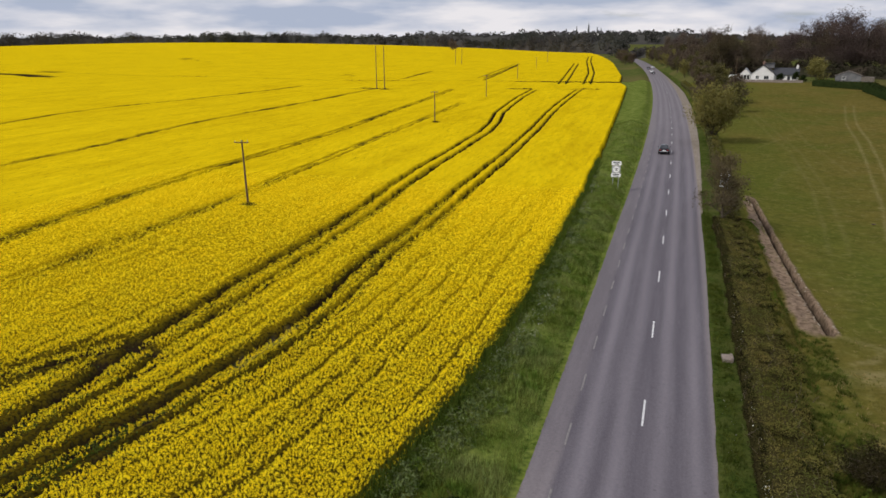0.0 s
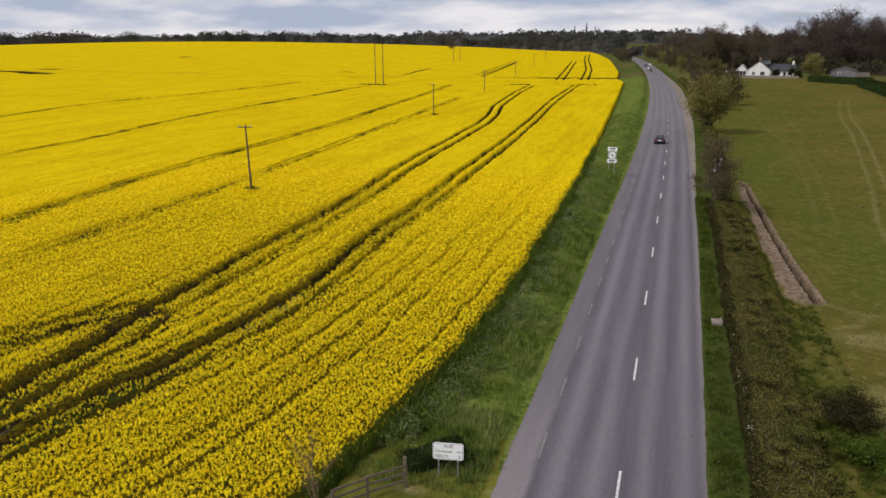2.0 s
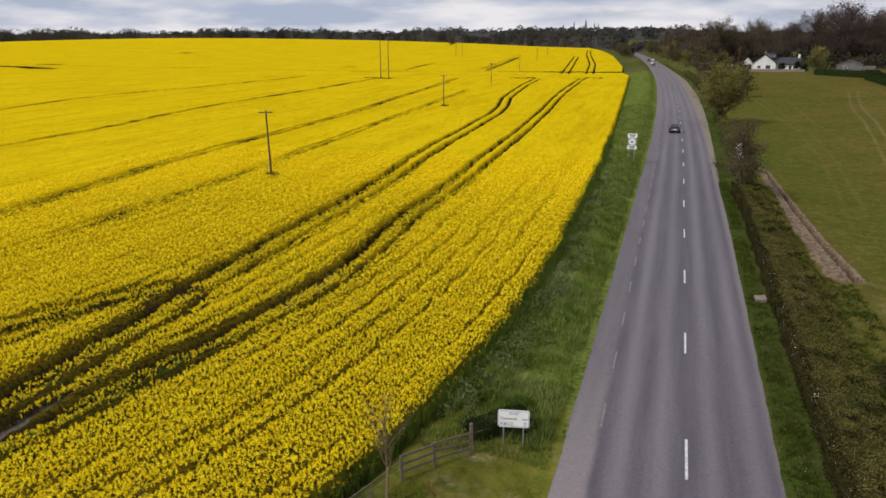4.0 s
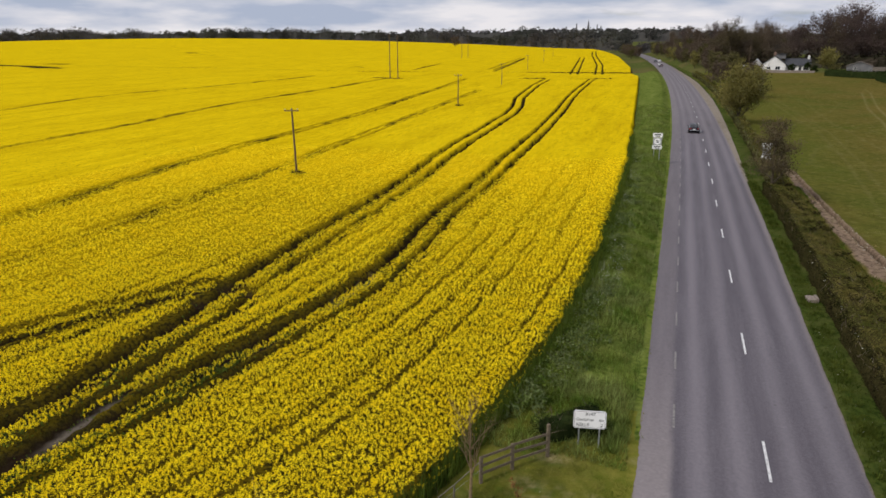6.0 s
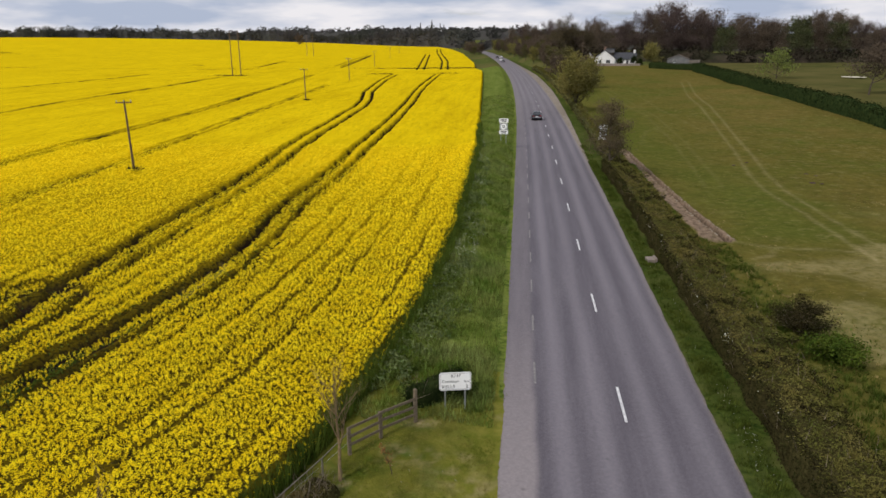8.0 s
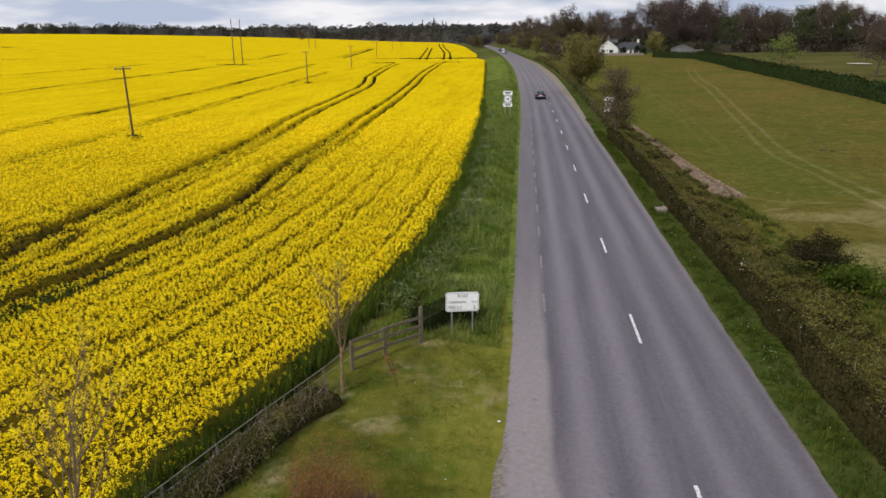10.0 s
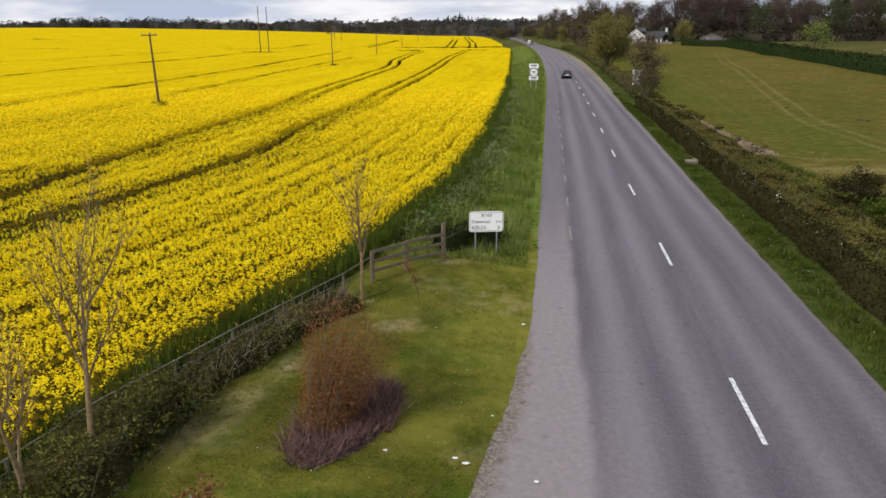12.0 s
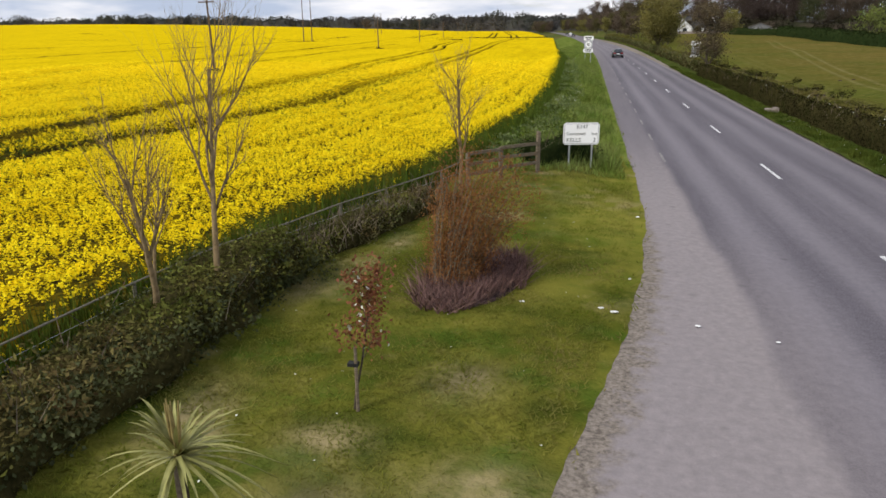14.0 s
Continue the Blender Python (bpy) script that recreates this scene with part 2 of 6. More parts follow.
def lawn_material():
    """Mown grass: fine blades in dark and yellowish patches; 'dry' is dead straw-coloured grass."""
    m, n, l, b = shader("mown_grass")
    v = coords(n, l)
    col = blend(n, l, grain(n, l, v, 1.3, 5.0), (0.038, 0.051, 0.008), (0.124, 0.117, 0.018))
    col = blend(n, l, scaled(n, l, grain(n, l, v, 0.45, 4.0, 0.45, 0.66), 0.75), col, (0.205, 0.186, 0.035))
    col = blend(n, l, scaled(n, l, grain(n, l, v, 9.0, 6.0, 0.3, 0.7, 0.8), 0.45), col, (0.076, 0.094, 0.012))
    col = blend(n, l, scaled(n, l, grain(n, l, v, 0.75, 5.0, 0.50, 0.66), 0.75), col, (0.052, 0.090, 0.011))
    col = blend(n, l, scaled(n, l, grain(n, l, v, 2.4, 6.0, 0.55, 0.74, 0.7), 0.40), col, (0.265, 0.222, 0.080))
    mul = n.new("ShaderNodeMath")
    mul.operation = "MULTIPLY"
    col = blend(n, l, scaled(n, l, attribute(n, "light"), 0.6), col, blend(n, l, grain(n, l, v, 2.0, 5.0), (0.130, 0.146, 0.020), (0.235, 0.215, 0.042)))
    l.new(attribute(n, "dry"), mul.inputs[0])
    l.new(scaled(n, l, grain(n, l, v, 2.6, 6.0, 0.3, 0.6), 0.8, 0.15), mul.inputs[1])
    l.new(blend(n, l, mul.outputs[0], col, (0.31, 0.25, 0.13)), b.inputs["Base Color"])
    b.inputs["Roughness"].default_value, b.inputs["Specular IOR Level"].default_value = 1.0, 0.0
    relief(n, l, b, v, 18.0, 0.8, 0.05)
    return m


M_ASPHALT, M_CROP, M_PASTURE = asphalt_material(), crop_material(), pasture_material()
M_EARTH = surface("meadow_ground", (0.055, 0.075, 0.018), (0.095, 0.105, 0.030), 0.4, (0.12, 0.10, 0.04), 0.02, rough=0.95, bscale=3, bdist=0.1)
M_FAR = surface("far_meadow", (0.052, 0.056, 0.018), (0.084, 0.082, 0.026), 0.2, (0.115, 0.100, 0.036), 0.03, rough=0.95, bscale=3, bdist=0.1)
M_VERGE = surface("verge_grass", (0.036, 0.064, 0.011), (0.140, 0.180, 0.031), 4.0, (0.190, 0.215, 0.055), 0.5, rough=0.9, bscale=12, bdist=0.06, bump=0.6)
# darker copy of the verge grass: shade beside the hedge put into the colour
M_VERGE_SHADED = surface("shaded_verge_grass", (0.022, 0.040, 0.008), (0.062, 0.084, 0.016), 4.0, (0.090, 0.096, 0.028), 0.5, rough=0.9, bscale=12, bdist=0.06, bump=0.6)
M_LAWN = lawn_material()
M_BLADE = surface("grass_blade", (0.108, 0.168, 0.026), (0.250, 0.292, 0.058), 0.7, (0.225, 0.258, 0.088), 0.35, rough=0.95, bump=0, each=0.55, through_light=0.4)
M_BLADE_DRY = surface("lawn_blade", (0.098, 0.132, 0.014), (0.205, 0.208, 0.032), 0.9, (0.26, 0.215, 0.075), 0.5, rough=0.95, bump=0, each=0.2, through_light=0.5)
M_BLADE_ROUGH = surface("pasture_blade", (0.070, 0.092, 0.011), (0.148, 0.145, 0.024), 0.9, (0.225, 0.185, 0.068), 0.5, rough=0.95, bump=0, each=0.25, through_light=0.4)
# darker copy of the grass blade, painted as standing in shade
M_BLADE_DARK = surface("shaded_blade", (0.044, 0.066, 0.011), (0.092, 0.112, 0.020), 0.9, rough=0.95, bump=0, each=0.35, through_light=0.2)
M_PETAL = surface("rape_flower", (0.91, 0.688, 0.010), (0.98, 0.812, 0.022), 1.0, rough=0.95, bump=0, each=0.13, through_light=0.3)
M_HERB = surface("verge_herb", (0.105, 0.145, 0.050), (0.205, 0.240, 0.100), 1.0, rough=0.95, bump=0, each=0.35, through_light=0.3)
M_STEM = surface("rape_leaf", (0.048, 0.078, 0.012), (0.105, 0.140, 0.022), 1.0, rough=0.95, bump=0, each=0.4, through_light=0.2)
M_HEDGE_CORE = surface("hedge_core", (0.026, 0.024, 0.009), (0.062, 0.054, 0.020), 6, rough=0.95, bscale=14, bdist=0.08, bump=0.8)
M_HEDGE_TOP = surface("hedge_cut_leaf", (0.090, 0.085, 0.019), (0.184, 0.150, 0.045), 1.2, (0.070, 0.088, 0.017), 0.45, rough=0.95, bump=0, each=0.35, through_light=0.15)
M_HEDGE_DARK = surface("hedge_leaf", (0.045, 0.062, 0.012), (0.105, 0.115, 0.028), 0.9, (0.14, 0.115, 0.048), 0.5, rough=0.75, bump=0, each=0.45, through_light=0.15)
# top leaf of the lawn hedges, raised in tone as if lit
M_HEDGE_LIT_TOP = surface("lit_wild_hedge_leaf", (0.048, 0.060, 0.012), (0.152, 0.150, 0.036), 0.8, (0.122, 0.084, 0.041), 0.45, rough=0.95, bump=0, each=0.5, through_light=0.2)
# brown stems and leaf, darkened further to paint the hedge's side as shaded
M_HEDGE_FACE = surface("hedge_stems_with_shade", (0.014, 0.013, 0.006), (0.050, 0.040, 0.018), 1.4, (0.030, 0.036, 0.009), 0.8, rough=0.95, bump=0, each=0.4)
M_HEDGE_FAR = surface("evergreen_and_shaded_thorn", (0.012, 0.020, 0.007), (0.030, 0.040, 0.012), 2, rough=0.9, bump=0, each=0.4)
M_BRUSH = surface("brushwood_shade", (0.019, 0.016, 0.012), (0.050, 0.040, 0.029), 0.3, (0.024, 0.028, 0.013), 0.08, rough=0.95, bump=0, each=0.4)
M_TWIG = surface("twig", (0.10, 0.075, 0.05), (0.20, 0.16, 0.11), 8, rough=0.85, bump=0, each=0.3)
M_BARK = surface("bark", (0.050, 0.040, 0.030), (0.12, 0.10, 0.075), 9, rough=0.9, bscale=20, bdist=0.03)
M_PALE_BARK = surface("pale_bark", (0.145, 0.100, 0.050), (0.270, 0.195, 0.100), 12, rough=0.85, bscale=30, bdist=0.01)
M_LEAF_SPRING = surface("spring_leaf", (0.145, 0.134, 0.032), (0.230, 0.198, 0.054), 0.4, rough=0.7, bump=0, each=0.2, through_light=0.25)
M_LEAF_BROWN = surface("budding_twigs", (0.100, 0.076, 0.056), (0.155, 0.120, 0.086), 0.2, rough=0.9, bump=0, each=0.12, through_light=0.4)
M_LEAF_PURPLE = surface("beech_buds", (0.088, 0.064, 0.058), (0.132, 0.098, 0.086), 0.2, rough=0.9, bump=0, each=0.12, through_light=0.4)
M_LEAF_OLIVE = surface("olive_leaf", (0.066, 0.062, 0.020), (0.118, 0.102, 0.036), 0.3, rough=0.85, bump=0, each=0.2, through_light=0.3)
M_LEAF_DUSK = surface("dusky_buds", (0.072, 0.060, 0.036), (0.120, 0.096, 0.056), 0.3, rough=0.9, bump=0, each=0.15, through_light=0.4)
M_LEAF_HAW = surface("hawthorn_buds", (0.075, 0.056, 0.030), (0.135, 0.102, 0.050), 0.5, rough=0.85, bump=0, each=0.2, through_light=0.1)
M_LEAF_DARK = surface("ivy_and_shaded_hedge_leaf", (0.036, 0.046, 0.014), (0.078, 0.086, 0.026), 0.3, rough=0.7, bump=0, each=0.2, through_light=0.1)
M_LEAF_LIME = surface("lime_leaf", (0.13, 0.17, 0.03), (0.21, 0.24, 0.05), 0.6, rough=0.7, bump=0, each=0.3, through_light=0.3)
# greyed leaf: the haze of distance is put into the colour
M_WOOD_FAR = surface("hazy_far_wood_leaf", (0.062, 0.060, 0.060), (0.094, 0.086, 0.080), 0.05, (0.066, 0.074, 0.056), 0.012, rough=0.95, bump=0, each=0.08, through_light=0.3)
# darker than the leaf, painting the shade inside the far woods
M_WOOD_MASS = surface("far_wood_inner_shade", (0.048, 0.046, 0.045), (0.074, 0.068, 0.064), 0.06, (0.054, 0.058, 0.048), 0.02, rough=0.95, bump=0)
M_RED_LEAF = surface("copper_leaf", (0.185, 0.080, 0.030), (0.300, 0.138, 0.052), 2.5, rough=0.9, bump=0, each=0.25, through_light=0.2)
M_CRIMSON = surface("crimson_leaf", (0.15, 0.050, 0.022), (0.25, 0.092, 0.040), 2.5, rough=0.7, bump=0, each=0.35, through_light=0.2)
M_PURPLE_TWIG = surface("purple_twig", (0.085, 0.044, 0.042), (0.225, 0.130, 0.110), 4, rough=0.85, bump=0, each=0.45)
M_MULCH = surface("dark_mulch", (0.045, 0.030, 0.030), (0.11, 0.075, 0.070), 14, rough=0.95, bscale=30, bdist=0.05, bump=0.9)
M_PALM = surface("cordyline_leaf", (0.155, 0.155, 0.045), (0.37, 0.35, 0.125), 3, rough=0.5, bump=0, each=0.3, through_light=0.15)
M_STRAW = surface("old_straw", (0.20, 0.15, 0.05), (0.34, 0.26, 0.10), 9, rough=0.85, bump=0)
M_WHITE_FLOWER = surface("white_blossom", (0.55, 0.56, 0.46), (0.72, 0.72, 0.62), 3, rough=0.8, bump=0, each=0.2)
M_LINE = paint_material()
M_LINE_WORN = surface("worn_paint", (0.135, 0.125, 0.128), (0.25, 0.235, 0.225), 7, rough=0.75, bscale=60, bdist=0.003)
M_GRAVEL = surface("pale_gravel", (0.17, 0.145, 0.12), (0.33, 0.285, 0.24), 9, (0.20, 0.17, 0.13), 0.6, rough=0.9, bscale=40, bdist=0.03)
M_STONE = surface("dug_stone", (0.17, 0.14, 0.11), (0.30, 0.25, 0.20), 6, rough=0.9, bscale=20, bdist=0.02, each=0.3)
M_TIMBER = surface("weathered_timber", (0.105, 0.080, 0.053), (0.225, 0.178, 0.122), 7, stretch=(1, 1, 5), rough=0.85, bscale=30, bdist=0.006)
M_TIMBER_GREY = surface("silvered_timber", (0.105, 0.095, 0.068), (0.20, 0.18, 0.135), 7, stretch=(1, 1, 5), rough=0.85, bscale=30, bdist=0.006)
M_POLE = surface("creosoted_pole", (0.068, 0.043, 0.025), (0.145, 0.098, 0.062), 5, stretch=(6, 6, 0.6), rough=0.85, bscale=30, bdist=0.01)
M_STEEL = surface("galvanised_steel", (0.34, 0.35, 0.36), (0.50, 0.51, 0.52), 9, rough=0.45, metal=0.7, bump=0.1)
M_SIGN = surface("sign_white", (0.86, 0.86, 0.86), (0.92, 0.92, 0.92), 3, rough=0.45, bump=0.05)
M_SIGN_GREY = surface("sign_grey", (0.36, 0.37, 0.39), (0.46, 0.47, 0.49), 3, rough=0.5, bump=0.05)
M_INK = surface("sign_black", (0.012, 0.012, 0.014), (0.022, 0.022, 0.024), 5, rough=0.5, bump=0)
M_RENDER = surface("white_render", (0.70, 0.70, 0.69), (0.82, 0.82, 0.81), 1.2, (0.62, 0.61, 0.58), 0.25, rough=0.85, bscale=50, bdist=0.01)
M_SLATE = surface("slate", (0.028, 0.030, 0.036), (0.060, 0.062, 0.070), 2.5, stretch=(1, 1, 4), rough=0.6, bscale=9, bdist=0.03)
M_FELT = surface("shed_roof", (0.12, 0.10, 0.085), (0.20, 0.175, 0.15), 2, rough=0.8, bscale=10)
M_BRICK = surface("chimney_brick", (0.17, 0.105, 0.080), (0.28, 0.19, 0.15), 5, rough=0.9, bscale=12)
M_GLASS = surface("window_glass", (0.02, 0.024, 0.028), (0.04, 0.045, 0.05), 2, rough=0.08, bump=0, spec=0.6)
M_CONCRETE = surface("concrete", (0.19, 0.155, 0.135), (0.32, 0.27, 0.235), 8, (0.25, 0.20, 0.17), 2.0, rough=0.85, bscale=40)
M_TOWN = surface("distant_stone", (0.13, 0.13, 0.135), (0.20, 0.20, 0.205), 0.5, rough=0.9, bump=0)
M_PAINT_DARK = surface("dark_car_paint", (0.012, 0.012, 0.016), (0.020, 0.019, 0.024), 3, rough=0.25, metal=0.3, bump=0, spec=0.6)
M_PAINT_WHITE = surface("white_car_paint", (0.74, 0.74, 0.74), (0.80, 0.80, 0.80), 3, rough=0.25, bump=0, spec=0.6)
M_RUBBER = surface("tyre_rubber", (0.012, 0.012, 0.012), (0.026, 0.026, 0.026), 20, rough=0.85, bump=0.2)
M_ALLOY = surface("wheel_alloy", (0.36, 0.36, 0.37), (0.46, 0.46, 0.47), 9, rough=0.35, metal=0.8, bump=0)
M_RED_LENS = surface("tail_lens", (0.22, 0.012, 0.014), (0.30, 0.018, 0.020), 8, rough=0.15, bump=0, spec=0.6)
M_LITTER = surface("white_litter", (0.72, 0.72, 0.70), (0.85, 0.85, 0.84), 20, rough=0.6, bump=0.4, bscale=60, bdist=0.01)
M_SAND = surface("bunker_sand", (0.50, 0.45, 0.34), (0.62, 0.57, 0.45), 1, rough=0.95, bscale=8)


# ---- mesh helpers ----
RNG = np.random.default_rng(7)


def np_mesh(name, verts, faces):
    verts, faces = np.asarray(verts, np.float32), np.asarray(faces, np.int32)
    me, (n, k) = bpy.data.meshes.new(name), faces.shape
    me.vertices.add(len(verts))
    me.vertices.foreach_set("co", verts.ravel())
    me.loops.add(n * k)
    me.loops.foreach_set("vertex_index", faces.ravel())
    me.polygons.add(n)
    me.polygons.foreach_set("loop_start", np.arange(0, n * k, k, dtype=np.int32))
    me.update(calc_edges=True)
    return me


def part(name, data, material, parent=None, label="", smooth=False):
    """Links a bmesh or a mesh as one object, under a thing or a part."""
    if isinstance(data, bmesh.types.BMesh):
        me = bpy.data.meshes.new(name)
        data.to_mesh(me)
        data.free()
    else:
        me = data
    if smooth:
        me.polygons.foreach_set("use_smooth", np.ones(len(me.polygons), bool))
    if not me.materials:
        me.materials.append(material)
    ob = new(name, me)
    if parent:
        ob.parent = parent
    if label:
        tagged(ob, label)
    return ob


def thing(name, place, label, category, group="", kind=""):
    ob = new(name)
    ob.empty_display_size = 0.2
    ob.matrix_world = place if isinstance(place, Matrix) else Matrix.Translation(place)
    return tagged(ob, label, category, group, kind)


def box(bm, size, m=None, bevel=0.0):
    made = bmesh.ops.create_cube(bm, size=1.0, matrix=(m or Matrix()) @ Matrix.Diagonal((*size, 1)))
    if bevel:
        edges = list({e for v in made["verts"] for e in v.link_edges})
        bmesh.ops.bevel(bm, geom=edges, offset=bevel, segments=1, affect="EDGES")
    return bm


def boxed(size, m=None, bevel=0.0):
    return box(bmesh.new(), size, m, bevel)


def tube(bm, a, b, r1, r2, sides=6):
    a, b = Vector(a), Vector(b)
    m = Matrix.Translation((a + b) / 2) @ (b - a).to_track_quat("Z", "Y").to_matrix().to_4x4()
    bmesh.ops.create_cone(bm, cap_ends=True, segments=sides, radius1=r1, radius2=r2, depth=(b - a).length, matrix=m)
    return bm


def limb_mesh(name, lines, sides=5):
    """Tapered, bent limbs: each line is a list of (x, y, z, radius)."""
    verts, faces, base = [], [], 0
    ring = np.stack([np.cos(np.arange(sides) * 2 * np.pi / sides), np.sin(np.arange(sides) * 2 * np.pi / sides)], 1)
    for line in lines:
        p = np.asarray(line, float)
        d = np.gradient(p[:, :3], axis=0)
        d /= np.linalg.norm(d, axis=1, keepdims=True) + 1e-9
        side = np.cross(d, np.where(np.abs(d[:, 2:3]) > 0.9, [[1.0, 0, 0]], [[0, 0, 1.0]]))
        side /= np.linalg.norm(side, axis=1, keepdims=True) + 1e-9
        up = np.cross(d, side)
        rings = p[:, None, :3] + p[:, None, 3:4] * (ring[None, :, :1] * side[:, None] + ring[None, :, 1:] * up[:, None])
        verts.append(rings.reshape(-1, 3))
        for i in range(len(p) - 1):
            for j in range(sides):
                k = (j + 1) % sides
                faces.append((base + i * sides + j, base + i * sides + k, base + (i + 1) * sides + k, base + (i + 1) * sides + j))
        base += len(p) * sides
    return np_mesh(name, np.concatenate(verts), faces)


def cards(name, centres, sizes, flat=0.0, aspect=0.6, rng=RNG, corners=4):
    """Leaves or petals: one bent quad (or, far off, a triangle) at each centre, turned at random; flat: 1 lies level, 0 any way."""
    c = np.asarray(centres, float)
    n = len(c)
    s = np.broadcast_to(np.asarray(sizes, float), (n,))[:, None] * rng.uniform(0.7, 1.3, (n, 1))
    normal = rng.normal(size=(n, 3))
    normal /= np.linalg.norm(normal, axis=1, keepdims=True)
    normal = normal * (1 - flat) + np.array([0, 0, 1.0]) * flat
    normal /= np.linalg.norm(normal, axis=1, keepdims=True) + 1e-9
    a = np.cross(normal, rng.normal(size=(n, 3)))
    a /= np.linalg.norm(a, axis=1, keepdims=True) + 1e-9
    b = np.cross(normal, a)
    lift = normal * s * rng.uniform(-0.25, 0.25, (n, 1))
    if corners == 3:
        low = c - b * s * aspect * 0.4
        leaf = np.stack([low - a * s * 0.5, low + a * s * 0.5, c + b * s * aspect * 0.6 + lift], 1)
        return np_mesh(name, leaf.reshape(-1, 3), np.arange(n * 3).reshape(n, 3))
    quad = np.stack([c - a * s * 0.5, c - b * s * aspect * 0.5 + lift, c + a * s * 0.5, c + b * s * aspect * 0.5 + lift], 1)
    return np_mesh(name, quad.reshape(-1, 3), np.arange(n * 4).reshape(n, 4))


def blades(name, feet, heights, width, lean=0.35, rng=RNG):
    """Grass blades or stems: a tapered triangle from each foot."""
    f = np.asarray(feet, float)
    n = len(f)
    h = np.broadcast_to(np.asarray(heights, float), (n,)) * rng.uniform(0.6, 1.35, n)
    ang = rng.uniform(0, 2 * np.pi, n)
    side = np.stack([np.cos(ang), np.sin(ang), np.zeros(n)], 1) * (width * rng.uniform(0.7, 1.3, n))[:, None]
    tilt = rng.normal(size=(n, 2)) * lean
    tip = f + np.concatenate([tilt * h[:, None], h[:, None]], 1)
    tri = np.stack([f - side, f + side, tip], 1)
    return np_mesh(name, tri.reshape(-1, 3), np.arange(n * 3).reshape(n, 3))


def lattice(x, y, seed=0):
    """Smooth value noise in 0..1."""
    xi, yi = np.floor(x).astype(np.int64), np.floor(y).astype(np.int64)
    fx, fy = x - xi, y - yi
    fx, fy = fx * fx * (3 - 2 * fx), fy * fy * (3 - 2 * fy)

    def h(i, j):
        k = (i * 374761393 + j * 668265263 + seed * 974634777) & 0x7FFFFFFF
        k = ((k ^ (k >> 13)) * 1274126177) & 0x7FFFFFFF
        return ((k ^ (k >> 16)) & 0xFFFF) / 65535.0
    return (h(xi, yi) * (1 - fx) + h(xi + 1, yi) * fx) * (1 - fy) + (h(xi, yi + 1) * (1 - fx) + h(xi + 1, yi + 1) * fx) * fy


def smooth(a, b, v):
    t = np.clip((np.asarray(v, float) - a) / (b - a), 0, 1)
    return t * t * (3 - 2 * t)


def away(x, y, line):
    """Distance of points from a bent line in the plan."""
    best = np.full(np.shape(x), 1e9)
    for (x0, y0), (x1, y1) in zip(line[:-1], line[1:]):
        dx, dy = x1 - x0, y1 - y0
        t = np.clip(((x - x0) * dx + (y - y0) * dy) / (dx * dx + dy * dy), 0, 1)
        best = np.minimum(best, np.hypot(x - x0 - t * dx, y - y0 - t * dy))
    return best


def curve(points):
    ys, xs = zip(*points)
    return lambda y: np.interp(y, ys, xs)


# ---- the lie of the land ----
def road_x(y):
    y = np.asarray(y, float)
    return np.where(y < 600, -1.2e-4 * np.maximum(0, y - 60) ** 2, -35.0 - 0.13 * (y - 600))


road_edge = curve([(-60, -12), (-40, -10.5), (-25, -8.2), (-18.7, -6.8), (-14.3, -5.85), (-10.7, -5.45), (-7.5, -5.1), (-3.5, -4.95), (60, -5.0), (700, -5.0)])


def road_left(y):
    return sum(road_edge(np.asarray(y, float) + d) for d in (-2.4, -1.2, 0.0, 1.2, 2.4)) / 5


road_right = curve([(-60, 3.2), (0, 3.55), (20, 3.75), (43, 3.9), (80, 3.75), (700, 3.75)])
layby = curve([(60, 0.2), (95, 0.8), (180, 2.2), (260, 2.4), (330, 1.2), (420, 0.2)])
crop_line = curve([(-40, -15.7), (-18.5, -14.35), (-16, -14.15), (-14, -13.95), (-12, -13.75), (-10, -13.4), (-8, -12.95), (-6, -12.35), (-4, -11.8), (0, -10.95), (4, -10.4), (9, -9.75), (15, -9.25), (24, -9.0),
                   (45, -9.15), (60, -9.6), (92, -10.9), (220, -17.2), (275, -20.1), (301, -24.8), (360, -28.8), (527, -48.0), (840, -95.0), (1150, -150.0)])


def crop_edge(y):
    """The field's edge, bulging in and out where plants stand forward or fail."""
    y = np.asarray(y, float)
    return crop_line(y) + (0.50 * (lattice(y * 0.22, y * 0 + 0.5, 78) - 0.5) + 0.36 * (lattice(y * 0.9, y * 0 + 0.5, 79) - 0.5)) * smooth(160, 60, y)


def ground(x, y):
    x, y = np.asarray(x, float), np.asarray(y, float)
    z = 0.0068 * np.maximum(0, y - 15) + 0.004 * np.maximum(0, y - 350)
    u = x - road_x(y)
    w = smooth(6, 12, u) * (1 - smooth(700, 1100, y))
    d = y - 60
    right = np.where(y < 330, -0.8 * smooth(5, 40, y) + np.where(d > 0, 0.021 * d * smooth(0, 60, d), 0), 4.87 + 0.006 * (y - 330))
    z = z * (1 - w) + right * w
    bank = (0.22 + 0.75 * smooth(8, 62, y)) * smooth(-8, 1, y)
    z = z + bank * smooth(5.3, 7.4, -u) * (1 - smooth(8.5, 14, -u))
    z = z + 13.0 * np.exp(-((x + 760) ** 2 + (y - 930) ** 2) / 430.0 ** 2)
    z = z - 4.2 * np.exp(-((x + 150) / 230.0) ** 2) * smooth(560, 1030, y) * smooth(1900, 1200, y)
    return z + 20.0 * np.exp(-((x + 330) / 420.0) ** 2 - ((y - 2650) / 420.0) ** 2)


def gz(x, y):
    return float(ground(x, y))


